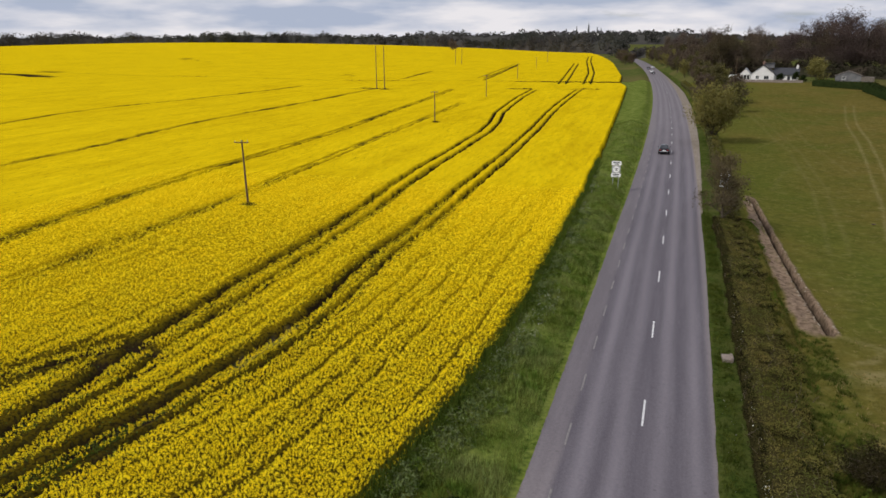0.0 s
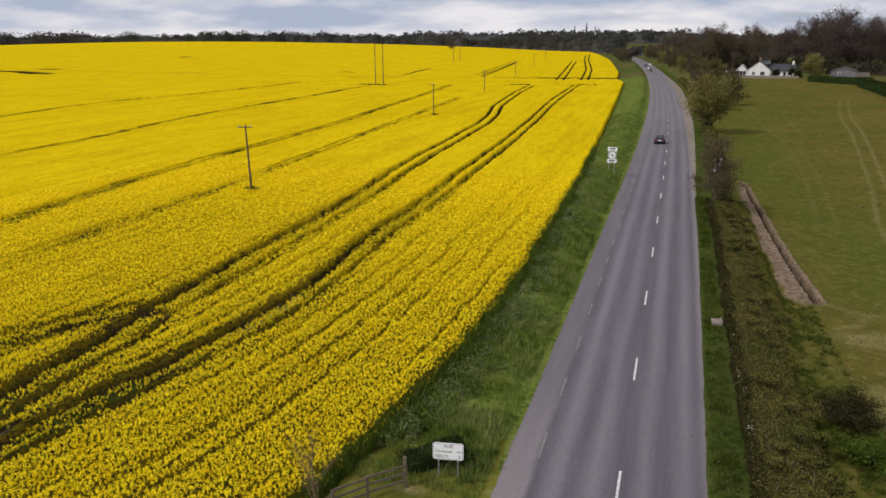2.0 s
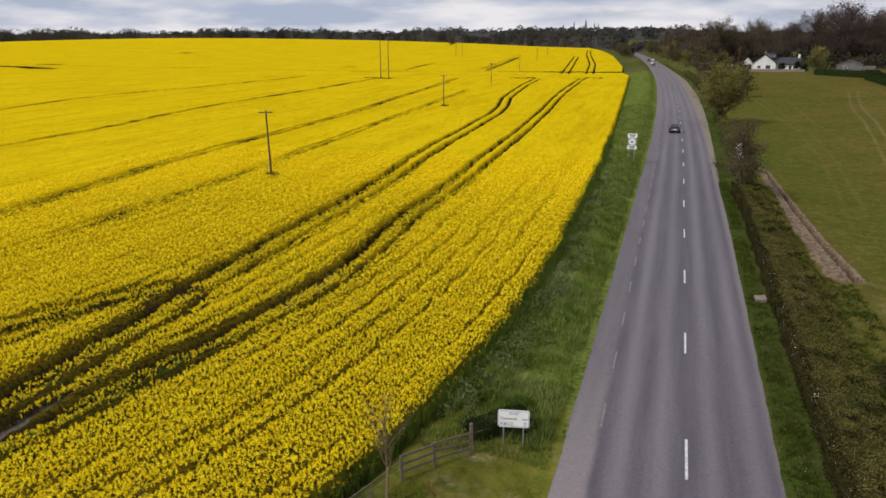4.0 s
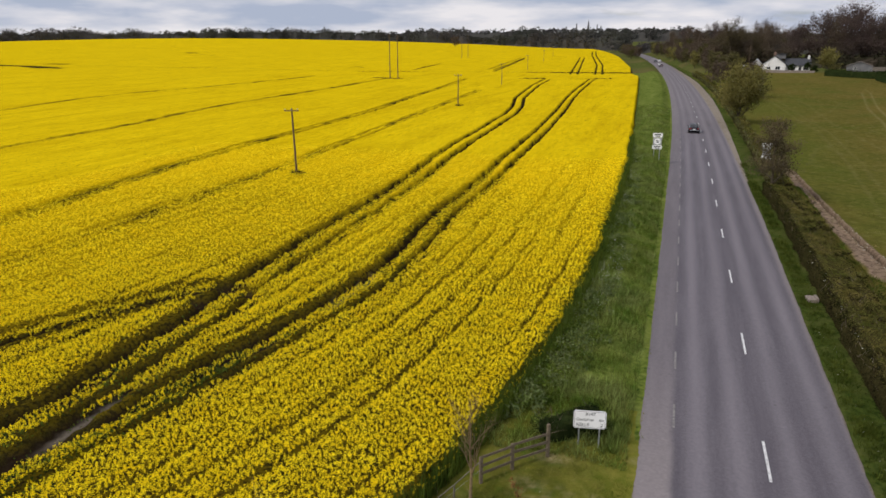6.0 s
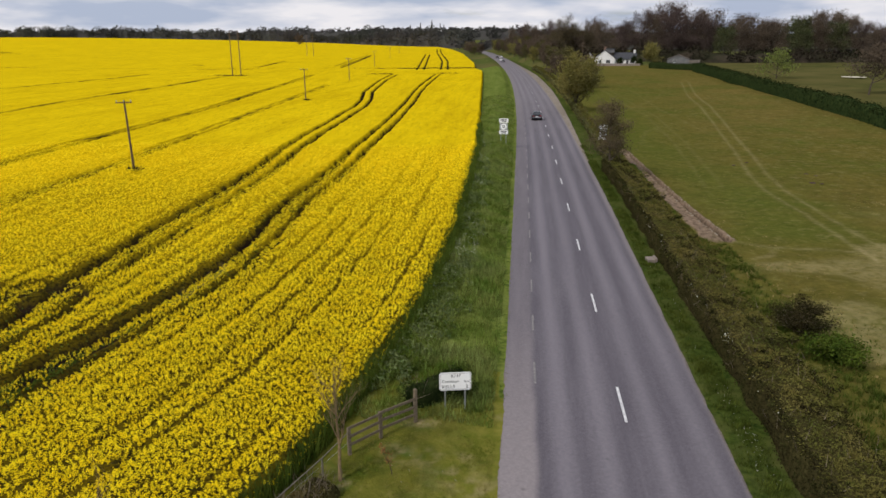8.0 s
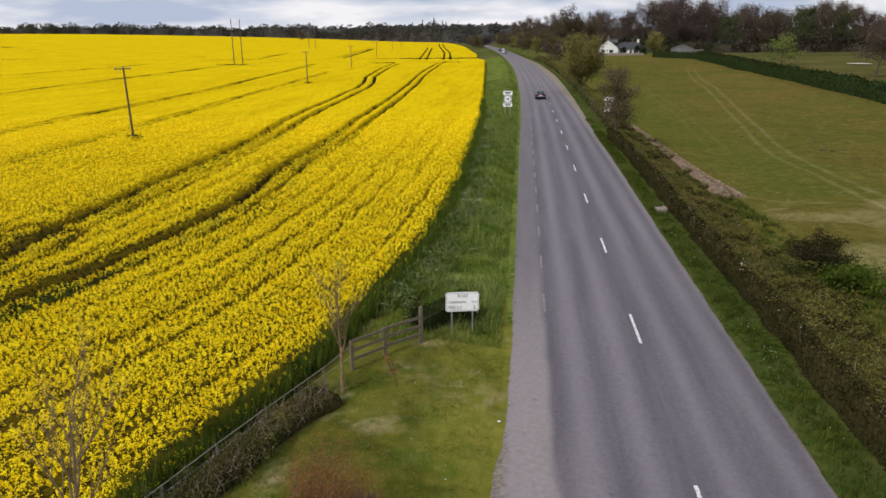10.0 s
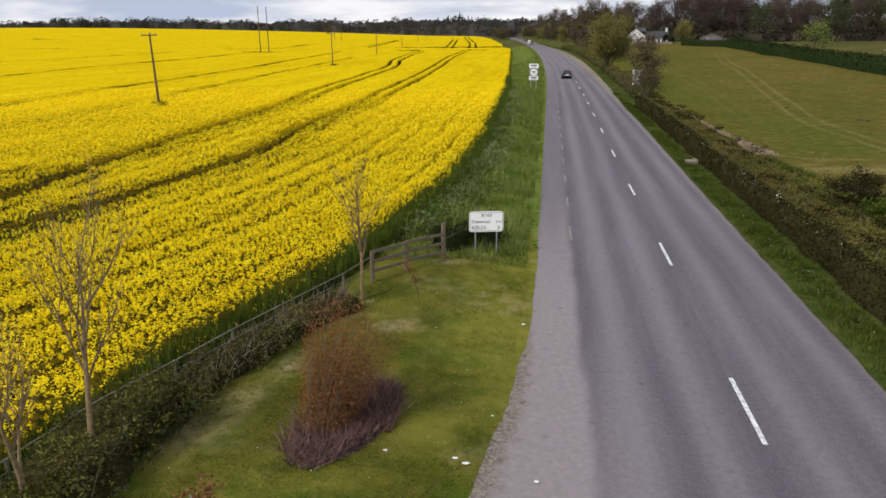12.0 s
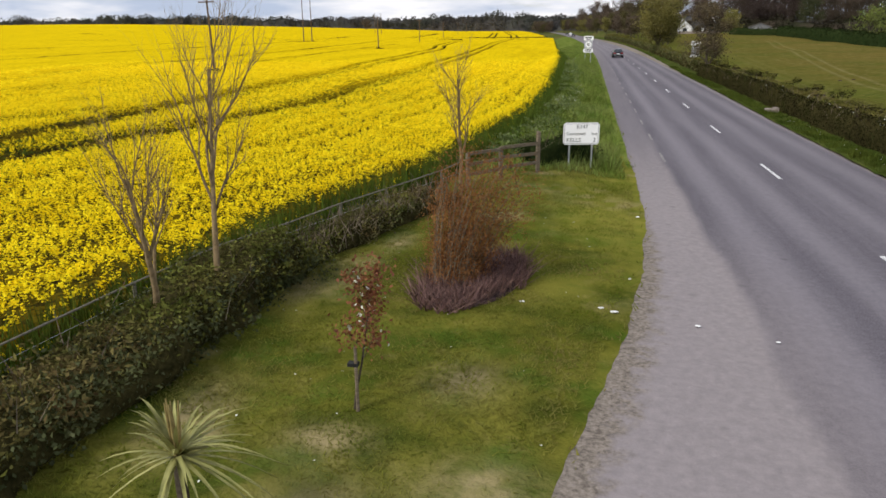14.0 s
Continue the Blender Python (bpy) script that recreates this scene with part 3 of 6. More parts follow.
def sheet(name, xs, ys, lift, material, label, attributes=None, height=None, kind="structure", category="ground", parent=None, uv=False):
    """A sheet over the land: xs(y) gives a row of x for each y; attributes(x, y) gives named values, height(x, y) is added."""
    X = np.stack([xs(y) for y in ys])
    Y = np.repeat(np.asarray(ys, float)[:, None], X.shape[1], 1)
    Z = ground(X, Y) + lift
    if height is not None:
        Z = Z + height(X, Y)
    r, c = X.shape
    i = np.arange(r * c).reshape(r, c)
    f = np.stack([i[:-1, :-1], i[:-1, 1:], i[1:, 1:], i[1:, :-1]], -1).reshape(-1, 4)
    me = np_mesh(name, np.stack([X, Y, Z], -1).reshape(-1, 3), f)
    if attributes:
        for key, values in attributes(X, Y).items():
            me.attributes.new(key, "FLOAT", "POINT").data.foreach_set("value", np.asarray(values, np.float32).ravel())
    ob = part(name, me, material, parent, smooth=True)
    return tagged(ob, label, category if not parent else "", "", kind)


def steps(*spans):
    """Values from spans (start, end, step)."""
    return np.concatenate([np.arange(a, b, s) for a, b, s in spans] + [[spans[-1][1]]])


# ---- ground, road, verges ----
wide_x = np.concatenate([steps((-4200, -1200, 300), (-1200, -240, 60), (-240, -60, 10), (-60, 80, 1.0)), steps((84, 240, 8), (240, 1200, 60), (1200, 4200, 300))])
wide_y = np.concatenate([steps((-400, -60, 20), (-60, 120, 1.5), (120, 340, 3)), steps((350, 1300, 25), (1300, 4300, 100))])
sheet("ground", lambda y: wide_x, wide_y, -0.12, M_EARTH, "green and olive farmland reaching the far trees",
      height=lambda x, y: -0.8 * smooth(8.5, 9.5, x - road_x(y)) * smooth(62, 56, x) * smooth(284, 278, y) * smooth(-56, -52, y))

road_y = steps((-60, 60, 0.5), (60, 700, 4))
LANES = np.array([-2.55, -1.0, 0.95, 2.6])


def road_marks(x, y):
    u = x - road_x(y)
    wear = sum(np.exp(-((u - c) / 0.42) ** 2) for c in LANES) * (0.55 + 0.45 * lattice(u * 0.7, y * 0.05, 3))
    far_pale = 0.25 * smooth(60, 160, y)
    pale = (1 - smooth(-3.72, -3.36, u + 0.10 * (lattice(u * 0, y * 0.8, 5) - 0.5) + 0.14 * (lattice(u * 1.2, y * 0.5, 7) - 0.5) * smooth(-4, -14, y))) * (1 - 0.72 * smooth(-6, 14, y)) + far_pale
    pale = np.maximum(pale, smooth(3.15, 3.65, u) * 0.75)
    mouth = smooth(-4, -16, y) * (1 - smooth(-3.5, -1.7, u)) * 0.5
    left, right = u - road_left(y), road_right(y) - u
    reach = 0.18 + 0.75 * smooth(-4, -12, y)
    grit = np.maximum(1 - np.clip(left / reach, 0, 1), 1 - np.clip(right / 0.22, 0, 1))
    return {"grit": grit, "wear": np.clip(wear, 0, 1), "pale": np.clip(np.maximum(pale, mouth), 0, 1)}


def road_row(y):
    return np.linspace(float(road_x(y) + road_left(y)), float(road_x(y) + road_right(y)), 84)


road = sheet("road", road_row, road_y, 0.03, M_ASPHALT, "worn grey asphalt country road with pale hard shoulder", road_marks, category="road")


sheet("layby", lambda y: float(road_x(y) + road_right(y)) + np.linspace(-0.1, max(0.05, float(layby(y))), 6), steps((62, 418, 4)), 0.045, M_GRAVEL,
      "pale gravel strip beside the road", category="road")
def rough_edge(y, seed=16):
    y = np.array(float(y))
    return 0.16 * float(lattice(y * 0 + 0.5, y * 0.55, seed)) + 0.10 * float(lattice(y * 0 + 0.5, y * 1.9, seed + 1)) + 0.08 * float(lattice(y * 0 + 0.5, y * 5.3, seed + 2))


sheet("verge", lambda y: np.linspace(float(crop_edge(y)) - 0.8, float(road_x(y) + road_left(y)) + 0.02 + 0.5 * rough_edge(y), 26), steps((-1.5, 70, 0.3), (70, 320, 2)), 0.0, M_VERGE,
      "lush green roadside verge with long grass", height=lambda x, y: -0.16 + 0.194 * smooth(-1.0, 1.8, y + 2.4 * (lattice(x * 0.8, y * 0.8, 19) - 0.5)) + 0.12 * lattice(x * 1.1, y * 1.1, 2) * smooth(0.1, 1.0, road_x(y) + road_left(y) - x), category="verge")
def dry_grass(x, y):
    spots = ((-12.0, -13.2, 0.5, 0.7), (-11.3, -11.6, 0.35, 0.6), (-10.9, -9.8, 0.3, 0.6), (-9.6, -18.5, 0.5, 0.35), (-7.9, -1.2, 0.6, 0.3), (-9.3, -20.2, 0.7, 0.8), (-7.6, -19.2, 0.6, 0.5), (-8.2, -16.6, 0.5, 0.5), (-11.6, -18.3, 0.4, 0.9))
    return np.clip(sum(np.exp(-((x - a) / p) ** 2 - ((y - b) / q) ** 2) for a, b, p, q in spots) + 0.75 * smooth(0.62, 0.92, lattice(x * 0.8, y * 0.6, 45)) * smooth(0.3, 0.7, lattice(x * 3.1, y * 3.1, 46)), 0, 1)


sheet("lawn", lambda y: np.linspace(float(crop_edge(y)) - 0.5, float(road_x(y) + road_left(y)) - 0.05 + rough_edge(y), 46), steps((-60, 4.0, 0.2)), 0.012, M_LAWN,
      "patchy mown grass with yellow dry spots", lambda x, y: {"dry": dry_grass(x, y), "light": smooth(2.6, 0.8, road_left(y) - x + 1.6 * (lattice(x * 0.5, y * 0.4, 48) - 0.5)) * smooth(-14, -7, y)},
      lambda x, y: 0.02 + (0.05 * lattice(x * 0.9, y * 0.9, 4) + 0.01) * smooth(0.0, 0.5, road_x(y) + road_left(y) - x), category="lawn")
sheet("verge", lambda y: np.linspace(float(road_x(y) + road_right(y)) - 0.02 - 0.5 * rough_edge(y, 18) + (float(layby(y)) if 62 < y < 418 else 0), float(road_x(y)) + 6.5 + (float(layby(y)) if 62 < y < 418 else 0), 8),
      steps((-60, 70, 0.3), (70, 420, 3)), 0.034, M_VERGE_SHADED, "narrow strip of grass between road and hedge, coloured as shaded",
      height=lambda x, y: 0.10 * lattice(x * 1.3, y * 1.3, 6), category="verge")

# pasture with wheel tracks, a dug trench and trodden ground
far_side = curve([(-60, 58), (104, 57), (148, 57.5), (256, 64), (300, 70)])
TRACKS = [[(36.5, 161), (31, 115), (25.6, 78), (22.2, 60), (20.9, 50), (21.0, 39), (20.0, 22), (18, 0)],
          [(38.6, 161), (33, 115), (27.7, 79), (24.4, 61), (23.0, 50), (22.6, 39), (21.8, 22), (20, 0)],
          [(12.4, 29.6), (14.5, 28.0), (17.5, 27.4), (20.5, 26), (23, 22)], [(14.5, 27.6), (13.6, 25.4), (12.2, 24.6)],
          [(44, 205), (40, 182), (36.5, 161)], [(46.2, 205), (42, 182), (38.6, 161)],
          [(16, 190), (18, 150), (19.5, 115), (19.0, 88), (17.0, 66), (15.4, 52)], [(17.8, 190), (19.8, 150), (21.3, 115), (20.8, 88), (18.8, 66), (17.2, 52)],
          [(14.0, 118), (19, 132), (27, 150), (33, 172)], [(23, 196), (24.5, 160), (24.0, 128), (26.4, 96)], [(13.5, 84), (16.5, 98), (21.5, 106), (30, 112)]]
TRENCH = [(11.75, 30.2), (11.4, 37), (11.05, 45), (10.65, 58), (10.15, 77)]
SPOIL = [(10.45, 29.9), (10.2, 36.8), (9.95, 44.0), (9.65, 55.0), (9.4, 72.0)]


def pasture_marks(x, y):
    wobble = (lattice(x * 0.6, y * 0.6, 11) - 0.5) * 0.7
    wear = sum(np.exp(-(np.maximum(0, away(x, y, t) + wobble * 0.3) / 0.26) ** 2) * (0.42 if i < 4 else 0.32 if i < 6 else 0.13) for i, t in enumerate(TRACKS))
    scuffed = smooth(0.52, 0.74, lattice(x * 0.22, y * 0.22, 14)) * smooth(46, 26, y) * smooth(9.5, 13, x) * 0.55
    bare = np.maximum(smooth(0.80, 0.52, away(x, y, TRENCH) + wobble * 0.35), smooth(1.05, 0.70, away(x, y, SPOIL) + wobble * 0.8 + 0.35 * smooth(34, 60, y)))
    lush = np.exp(-((x - 17) / 7) ** 2 - ((y - 50) / 24) ** 2) * (0.5 + 0.5 * lattice(x * 0.12, y * 0.12, 17))
    lush = np.maximum(lush, 0.9 * smooth(34, 16, x + 14 * (lattice(x * 0.05, y * 0.03, 18) - 0.5)) * smooth(40, 70, y) * (0.35 + 0.65 * lattice(x * 0.16, y * 0.09, 20)))
    lush = np.maximum(lush, 0.6 * smooth(13.5, 10.5, x) * smooth(34, 26, y) * lattice(x * 0.4, y * 0.3, 39))
    return {"wear": np.clip(wear + scuffed, 0, 1), "bare": bare, "lush": lush * 0.8, "trench_shade": smooth(0.37, 0.22, away(x, y, TRENCH) + wobble * 0.12)}


def pasture_relief(x, y):
    d = away(x, y, TRENCH)
    z = -0.9 * smooth(0.40, 0.22, d) + 0.08 * np.exp(-((d - 0.55) / 0.15) ** 2)
    z = z + 0.26 * smooth(1.1, 0.5, away(x, y, SPOIL)) * (0.3 + lattice(x * 1.9, y * 1.9, 13))
    z = z + 0.72 * smooth(9.3, 8.5, x) * smooth(16, 24, y) * smooth(64, 56, y) * (0.75 + 0.4 * lattice(x * 0.7, y * 0.35, 36))
    return z + 0.10 * lattice(x * 0.8, y * 0.8, 12) + 0.5 * (lattice(x * 0.06, y * 0.06, 15) - 0.5) * smooth(12, 22, x)


sheet("pasture", lambda y: np.concatenate([np.linspace(float(road_x(y)) + 6.3, float(road_x(y)) + 13, 64), np.linspace(float(road_x(y)) + 13.3, float(far_side(y)), 150)]),
      steps((-60, 0, 1.5), (0, 80, 0.5), (80, 290, 1.5)), 0.04, M_PASTURE, "grazed olive-green pasture with wheel tracks and a dug trench",
      pasture_marks, pasture_relief, category="pasture")
sheet("parkland", lambda y: np.linspace(float(far_side(y)) + 0.5, 330, 40), steps((-60, 400, 5)), 0.0, M_FAR, "bright green parkland beyond the hedge", category="grassland")

# ---- road markings ----
def paint_strip(name, u0, u1, y0, y1, lift, material, label):
    ys = np.linspace(y0, y1, max(2, int((y1 - y0) / 1.0) + 1))
    return sheet(name, lambda y: float(road_x(y)) + np.linspace(u0, u1, 4), ys, lift, material, label, category="road marking")


for k in range(-4, 40):
    paint_strip("centre_line", -0.055, 0.055, 12.0 * k, 12.0 * k + 3.0, 0.036, M_LINE, "white painted dash of the centre line")
for k in range(0, 26):
    paint_strip("edge_line", -3.56, -3.46, 6.0 * k + 3.0, 6.0 * k + 5.2, 0.0365, M_LINE_WORN, "faded broken edge line of the hard shoulder")

# ---- the rape field ----
def beside(line, d):
    """A line d metres to the right of another."""
    p = np.asarray(line, float)
    t = np.gradient(p, axis=0)
    t /= np.linalg.norm(t, axis=1, keepdims=True)
    return [tuple(q) for q in p + d * np.stack([t[:, 1], -t[:, 0]], 1)]


TRAM_A = [(-29.5, -25), (-27.4, -16), (-26.4, -10), (-25.8, -7), (-25.3, -4), (-24.9, -1), (-24.4, 1.8), (-23.5, 5.5), (-22.75, 11), (-22.5, 17), (-22.9, 24), (-23.9, 35), (-24.1, 50), (-24.9, 70),
          (-26.0, 95), (-28.0, 126), (-31.3, 165), (-33.4, 200), (-35.6, 250)]
TRAM_B = [(-30.5, -24), (-29.2, -14), (-28.7, -7), (-28.7, -3), (-29.0, 1.5), (-29.2, 6), (-30.0, 11.5), (-30.5, 17), (-30.9, 24), (-31.2, 33), (-31.9, 45), (-33.3, 60), (-34.8, 79), (-35.7, 100),
          (-37.3, 122), (-39.4, 138), (-43.6, 160), (-46.4, 185), (-49.3, 212), (-51.6, 248)]
TRAM_C = [(-30.4, 12.0), (-33, 9.0), (-34.5, 6), (-35.6, 3), (-36.8, 0.3), (-40, -8), (-44, -20)]
TRAM_D = [(-56.4, -6), (-57.9, 6), (-59.8, 21), (-61.6, 33), (-63.8, 50), (-64.9, 70), (-65.4, 90), (-66.8, 115), (-70.4, 145), (-76.4, 200), (-81.4, 240)]
TRAM_E = [(-47.5, -15), (-48.3, 0), (-48.6, 12), (-49.3, 26), (-50.2, 45), (-51.4, 69), (-53.8, 97), (-61.0, 184)]
TRAM_F = [(-93.5, 20), (-95.5, 40), (-97.3, 59), (-98.3, 75), (-101.2, 93), (-105, 112), (-106.7, 140), (-107.6, 181), (-110.3, 214), (-111.2, 236)]
TRAM_G = [(-142, 80), (-147.5, 103), (-153, 126), (-154, 147), (-150, 172), (-146.5, 220), (-147.6, 246)]
TRAM_H = [(-215, 60), (-226, 120), (-236, 190), (-240, 260)]
CROSS = [(-20, 299), (-35, 297), (-58, 295)]
CROSS_FAR = [(-58, 295), (-90, 298), (-150, 285), (-222, 302), (-273, 300), (-330, 316), (-400, 326)]
BEYOND = [(-47, 283), (-58, 380), (-72, 505)], [(-37, 285), (-47, 385), (-70, 560), (-88, 720)], [(-92, 320), (-113, 498)]
STUBS = [(-45, 251), (-29, 253)], [(-53, 249), (-64, 247)], [(-102, 233), (-118, 240)], [(-100, 240), (-130, 232)], [(-127, 308), (-138, 378)], [(-86, 303), (-108, 478)], [(-173, 338), (-160, 324)], [(-420, 527), (-340, 458)]
WET_PATCH = [(-318, 280), (-350, 296), (-395, 304), (-440, 310)]
# line, half width, depth, half gap between the two wheelings
TRAMS = [(TRAM_A, 0.46, 1.0, 0.98), (TRAM_B, 0.54, 1.0, 1.12), (TRAM_C, 0.54, 1.0, 1.0), (TRAM_D, 0.32, 1.0, 0.85), (TRAM_E, 0.22, 0.6, 0.75), (TRAM_F, 0.45, 0.65, 0.0), (TRAM_G, 0.5, 0.5, 0.0), (TRAM_H, 0.5, 0.4, 0.0), (CROSS_FAR, 0.9, 0.45, 0.0), (WET_PATCH, 7.0, 1.0, 0.0)]
TRAMS += [(b, 0.62, 0.6, 1.5) for b in BEYOND] + [(s, 0.9, 0.75, 0.0) for s in STUBS] + [(CROSS, 1.5, 0.9, 0.0)]
WHEELINGS = [(beside(line, s * gap), w, depth) for line, w, depth, gap in TRAMS for s in ((-1, 1) if gap else (0,))]


def trodden(x, y):
    """How far the crop is pressed down at a point, 0 to 1."""
    press = np.zeros(np.shape(x))
    for line, w, depth in WHEELINGS:
        p = np.asarray(line)
        near = (x > p[:, 0].min() - 4) & (x < p[:, 0].max() + 4) & (y > p[:, 1].min() - 4) & (y < p[:, 1].max() + 4)
        if near.any():
            d = (away(x[near], y[near], line) + (lattice(x[near] * 1.7, y[near] * 0.5, 21) - 0.5) * 0.35 * smooth(110, 50, y[near])) / (1 - 0.28 * smooth(50, 110, y[near]))
            press[near] = np.maximum(press[near], depth * smooth(w * 1.25, w * 0.7, d))
    return press


def flowered(x, y):
    """Where the flower heads are built one by one, and the sheet below them is the leaf layer, coloured dark as shaded
    gaps.
    """
    return smooth(66, 50, y) * smooth(-72, -56, x)


def drill_gap(x, y):
    """Thin rows and misses left by the drill, along the field's edge."""
    u = (crop_edge(y) - x + 0.5 * (lattice(x * 0.05, y * 0.05, 76) - 0.5)) / 1.75
    row = np.round(u)
    return smooth(0.24, 0.07, np.abs(u - row) * 1.75) * smooth(0.28, 0.54, lattice(row * 7.31, y * 0.055, 77)) * smooth(72, 34, y) * smooth(-60, -40, x)


def lodged(x, y):
    """The strips between the two wheelings of the near tramlines, where the crop stands lower."""
    return np.maximum(smooth(1.35, 0.85, away(x, y, TRAM_A)), smooth(1.35, 0.85, away(x, y, TRAM_B))) * smooth(70, 30, y)


def crop_height(x, y):
    inset = crop_edge(y) - x
    h = 1.12 + 0.10 * (lattice(x * 2.1, y * 0.7, 22) - 0.5) + 0.14 * (lattice(x * 0.35, y * 0.12, 23) - 0.5) + 0.10 * (lattice(x * 3.3, y * 3.3, 24) - 0.5)
    return h * (1 - (0.88 - 0.40 * smooth(55, 110, y)) * trodden(x, y)) * (1 - 0.35 * drill_gap(x, y)) * (1 - 0.25 * lodged(x, y)) * (0.03 + 0.97 * smooth(-0.05, 0.45, inset))


def crop_bloom(x, y):
    inset = crop_edge(y) - x
    bloom = 1.0 - 1.2 * smooth(0.06, 0.42, trodden(x, y)) - 0.62 * drill_gap(x, y)
    for line, w in ((TRAM_D, 0.34), (TRAM_E, 0.26), (TRAM_F, 0.8), (TRAM_G, 0.9), (TRAM_H, 0.9)):
        d = away(x, y, line) + (lattice(x * 0.9, y * 0.3, 29) - 0.5) * 0.8
        bloom = bloom - 0.85 * smooth(w * 1.5, w * 0.5, d) * (0.35 + 0.65 * smooth(0.2, 0.6, lattice(x * 0.13, y * 0.13, 30)))
    strip = smooth(2.3, 0.7, away(x, y, TRAM_A)) * smooth(60, 10, y) * (0.25 + 0.75 * smooth(0.3, 0.7, lattice(x * 0.3, y * 0.12, 25)))
    strip = np.maximum(strip, 0.75 * smooth(1.6, 0.6, away(x, y, TRAM_B)) * smooth(14, -4, y))
    strip = np.maximum(strip, 0.9 * np.exp(-((x + 31.2) / 2.3) ** 2 - ((y + 5.8) / 2.4) ** 2))
    bloom = bloom - 0.54 * strip
    return {"bloom": np.clip(bloom, 0, 1) * smooth(-0.05, 0.32, inset + 0.3 * (lattice(x * 2, y * 2, 27) - 0.5))}


def bare_track(x, y):
    """Pale trodden soil in two stretches of the near wheelings."""
    a = smooth(0.34, 0.12, away(x, y, beside(TRAM_A, -0.95))) * smooth(10, 13, y) * smooth(19.5, 16.5, y)
    b = smooth(0.34, 0.12, away(x, y, beside(TRAM_B, 1.1))) * smooth(-7.5, -5.5, y) * smooth(-1.5, -3, y)
    return 0.8 * np.maximum(a, b)


crop_u = np.concatenate([[0, 0.10, 0.25, 0.45], steps((0.7, 68, 0.28), (68, 160, 0.8), (160, 420, 8), (420, 1500, 40))])
crop_y = steps((-40, 36, 0.30), (36, 120, 0.6), (120, 320, 1.25), (320, 1150, 14))
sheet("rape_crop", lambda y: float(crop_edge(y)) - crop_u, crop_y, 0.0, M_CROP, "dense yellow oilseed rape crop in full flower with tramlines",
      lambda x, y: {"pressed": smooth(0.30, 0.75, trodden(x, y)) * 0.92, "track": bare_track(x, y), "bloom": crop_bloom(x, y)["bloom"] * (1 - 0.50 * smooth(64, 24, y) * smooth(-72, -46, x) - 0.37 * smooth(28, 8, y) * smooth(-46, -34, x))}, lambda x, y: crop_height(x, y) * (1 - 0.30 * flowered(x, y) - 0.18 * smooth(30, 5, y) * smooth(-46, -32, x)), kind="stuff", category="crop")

def scatter(n, x0, x1, y0, y1, keep):
    x, y = RNG.uniform(x0, x1, n), RNG.uniform(y0, y1, n)
    k = keep(x, y)
    return x[k], y[k]


def flower_heads(u0, u1, y0, y1, row, step, size, per, spread, fill, flat, corners=4):
    """Plants in drilled rows that run with the field's edge; each carries a few racemes of petals."""
    u, y = np.meshgrid(np.arange(u0, u1, row), np.arange(y0, y1, step))
    u, y = u.ravel(), y.ravel()
    u, y = u + RNG.normal(size=u.size) * row * 0.17 + 0.25 * (lattice(u * 0.2, y * 0.15, 34) - 0.5), y + RNG.uniform(-0.6, 0.6, y.size) * step
    x = crop_edge(y) - u
    streak = 0.62 + 0.60 * smooth(0.10, 0.45, lattice(u * 1.1, y * 0.09, 32)) * smooth(0.0, 0.40, lattice(x * 1.1, y * 0.6, 28))
    keep = (u > 0.1) & (RNG.uniform(0, 1, u.size) < crop_bloom(x, y)["bloom"] * streak * fill)
    x, y = x[keep], y[keep]
    z = ground(x, y) + crop_height(x, y) + RNG.normal(size=x.size) * 0.07 - 0.02
    c = np.repeat(np.stack([x, y, z], 1), per, 0) + RNG.normal(size=(x.size * per, 3)) * (spread, spread, spread * 1.7)
    return cards("rape_flowers", c, size, flat, 0.9, corners=corners)


for spec in ((0, 31, -26, 14, 0.205, 0.115, 0.052, 14, 0.030, 1.6, 0.62), (0, 44, 14, 30, 0.28, 0.17, 0.080, 10, 0.043, 1.75, 0.72, 3), (31, 44, -26, 14, 0.28, 0.17, 0.080, 10, 0.043, 1.9, 0.72, 3), (0, 60, 30, 66, 0.36, 0.25, 0.128, 7, 0.075, 1.65, 0.80, 3), (44, 66, -22, 30, 0.34, 0.26, 0.128, 7, 0.076, 1.8, 0.80, 3)):
    tagged(part("rape_flowers", flower_heads(*spec), M_PETAL), "yellow flower heads of oilseed rape above the crop", "flowers", "", "stuff")

# green stems along the crop's edge and along the wheelings
ey = RNG.uniform(-30, 90, 26000)
ex = crop_edge(ey) - RNG.uniform(-0.25, 0.5, len(ey))
tagged(part("rape_stems", blades("rape_stems", np.stack([ex, ey, ground(ex, ey)], 1), 0.95, 0.022, 0.18), M_STEM), "green stems and leaves at the crop's edge", "stems", "", "stuff")
leaf_c = []
for line, w, depth in WHEELINGS[:7]:
    p = np.asarray(line)
    k = RNG.integers(0, len(p) - 1, 600)
    t = RNG.uniform(0, 1, (600, 1))
    q = p[k] * (1 - t) + p[k + 1] * t + RNG.normal(size=(600, 2)) * w * 1.4
    q = q[(q[:, 1] < 70) & (q[:, 0] < crop_edge(q[:, 1]) - 0.3)]
    leaf_c.append(np.stack([q[:, 0], q[:, 1], ground(q[:, 0], q[:, 1]) + crop_height(q[:, 0], q[:, 1]) * RNG.uniform(0.6, 1.0, len(q))], 1))
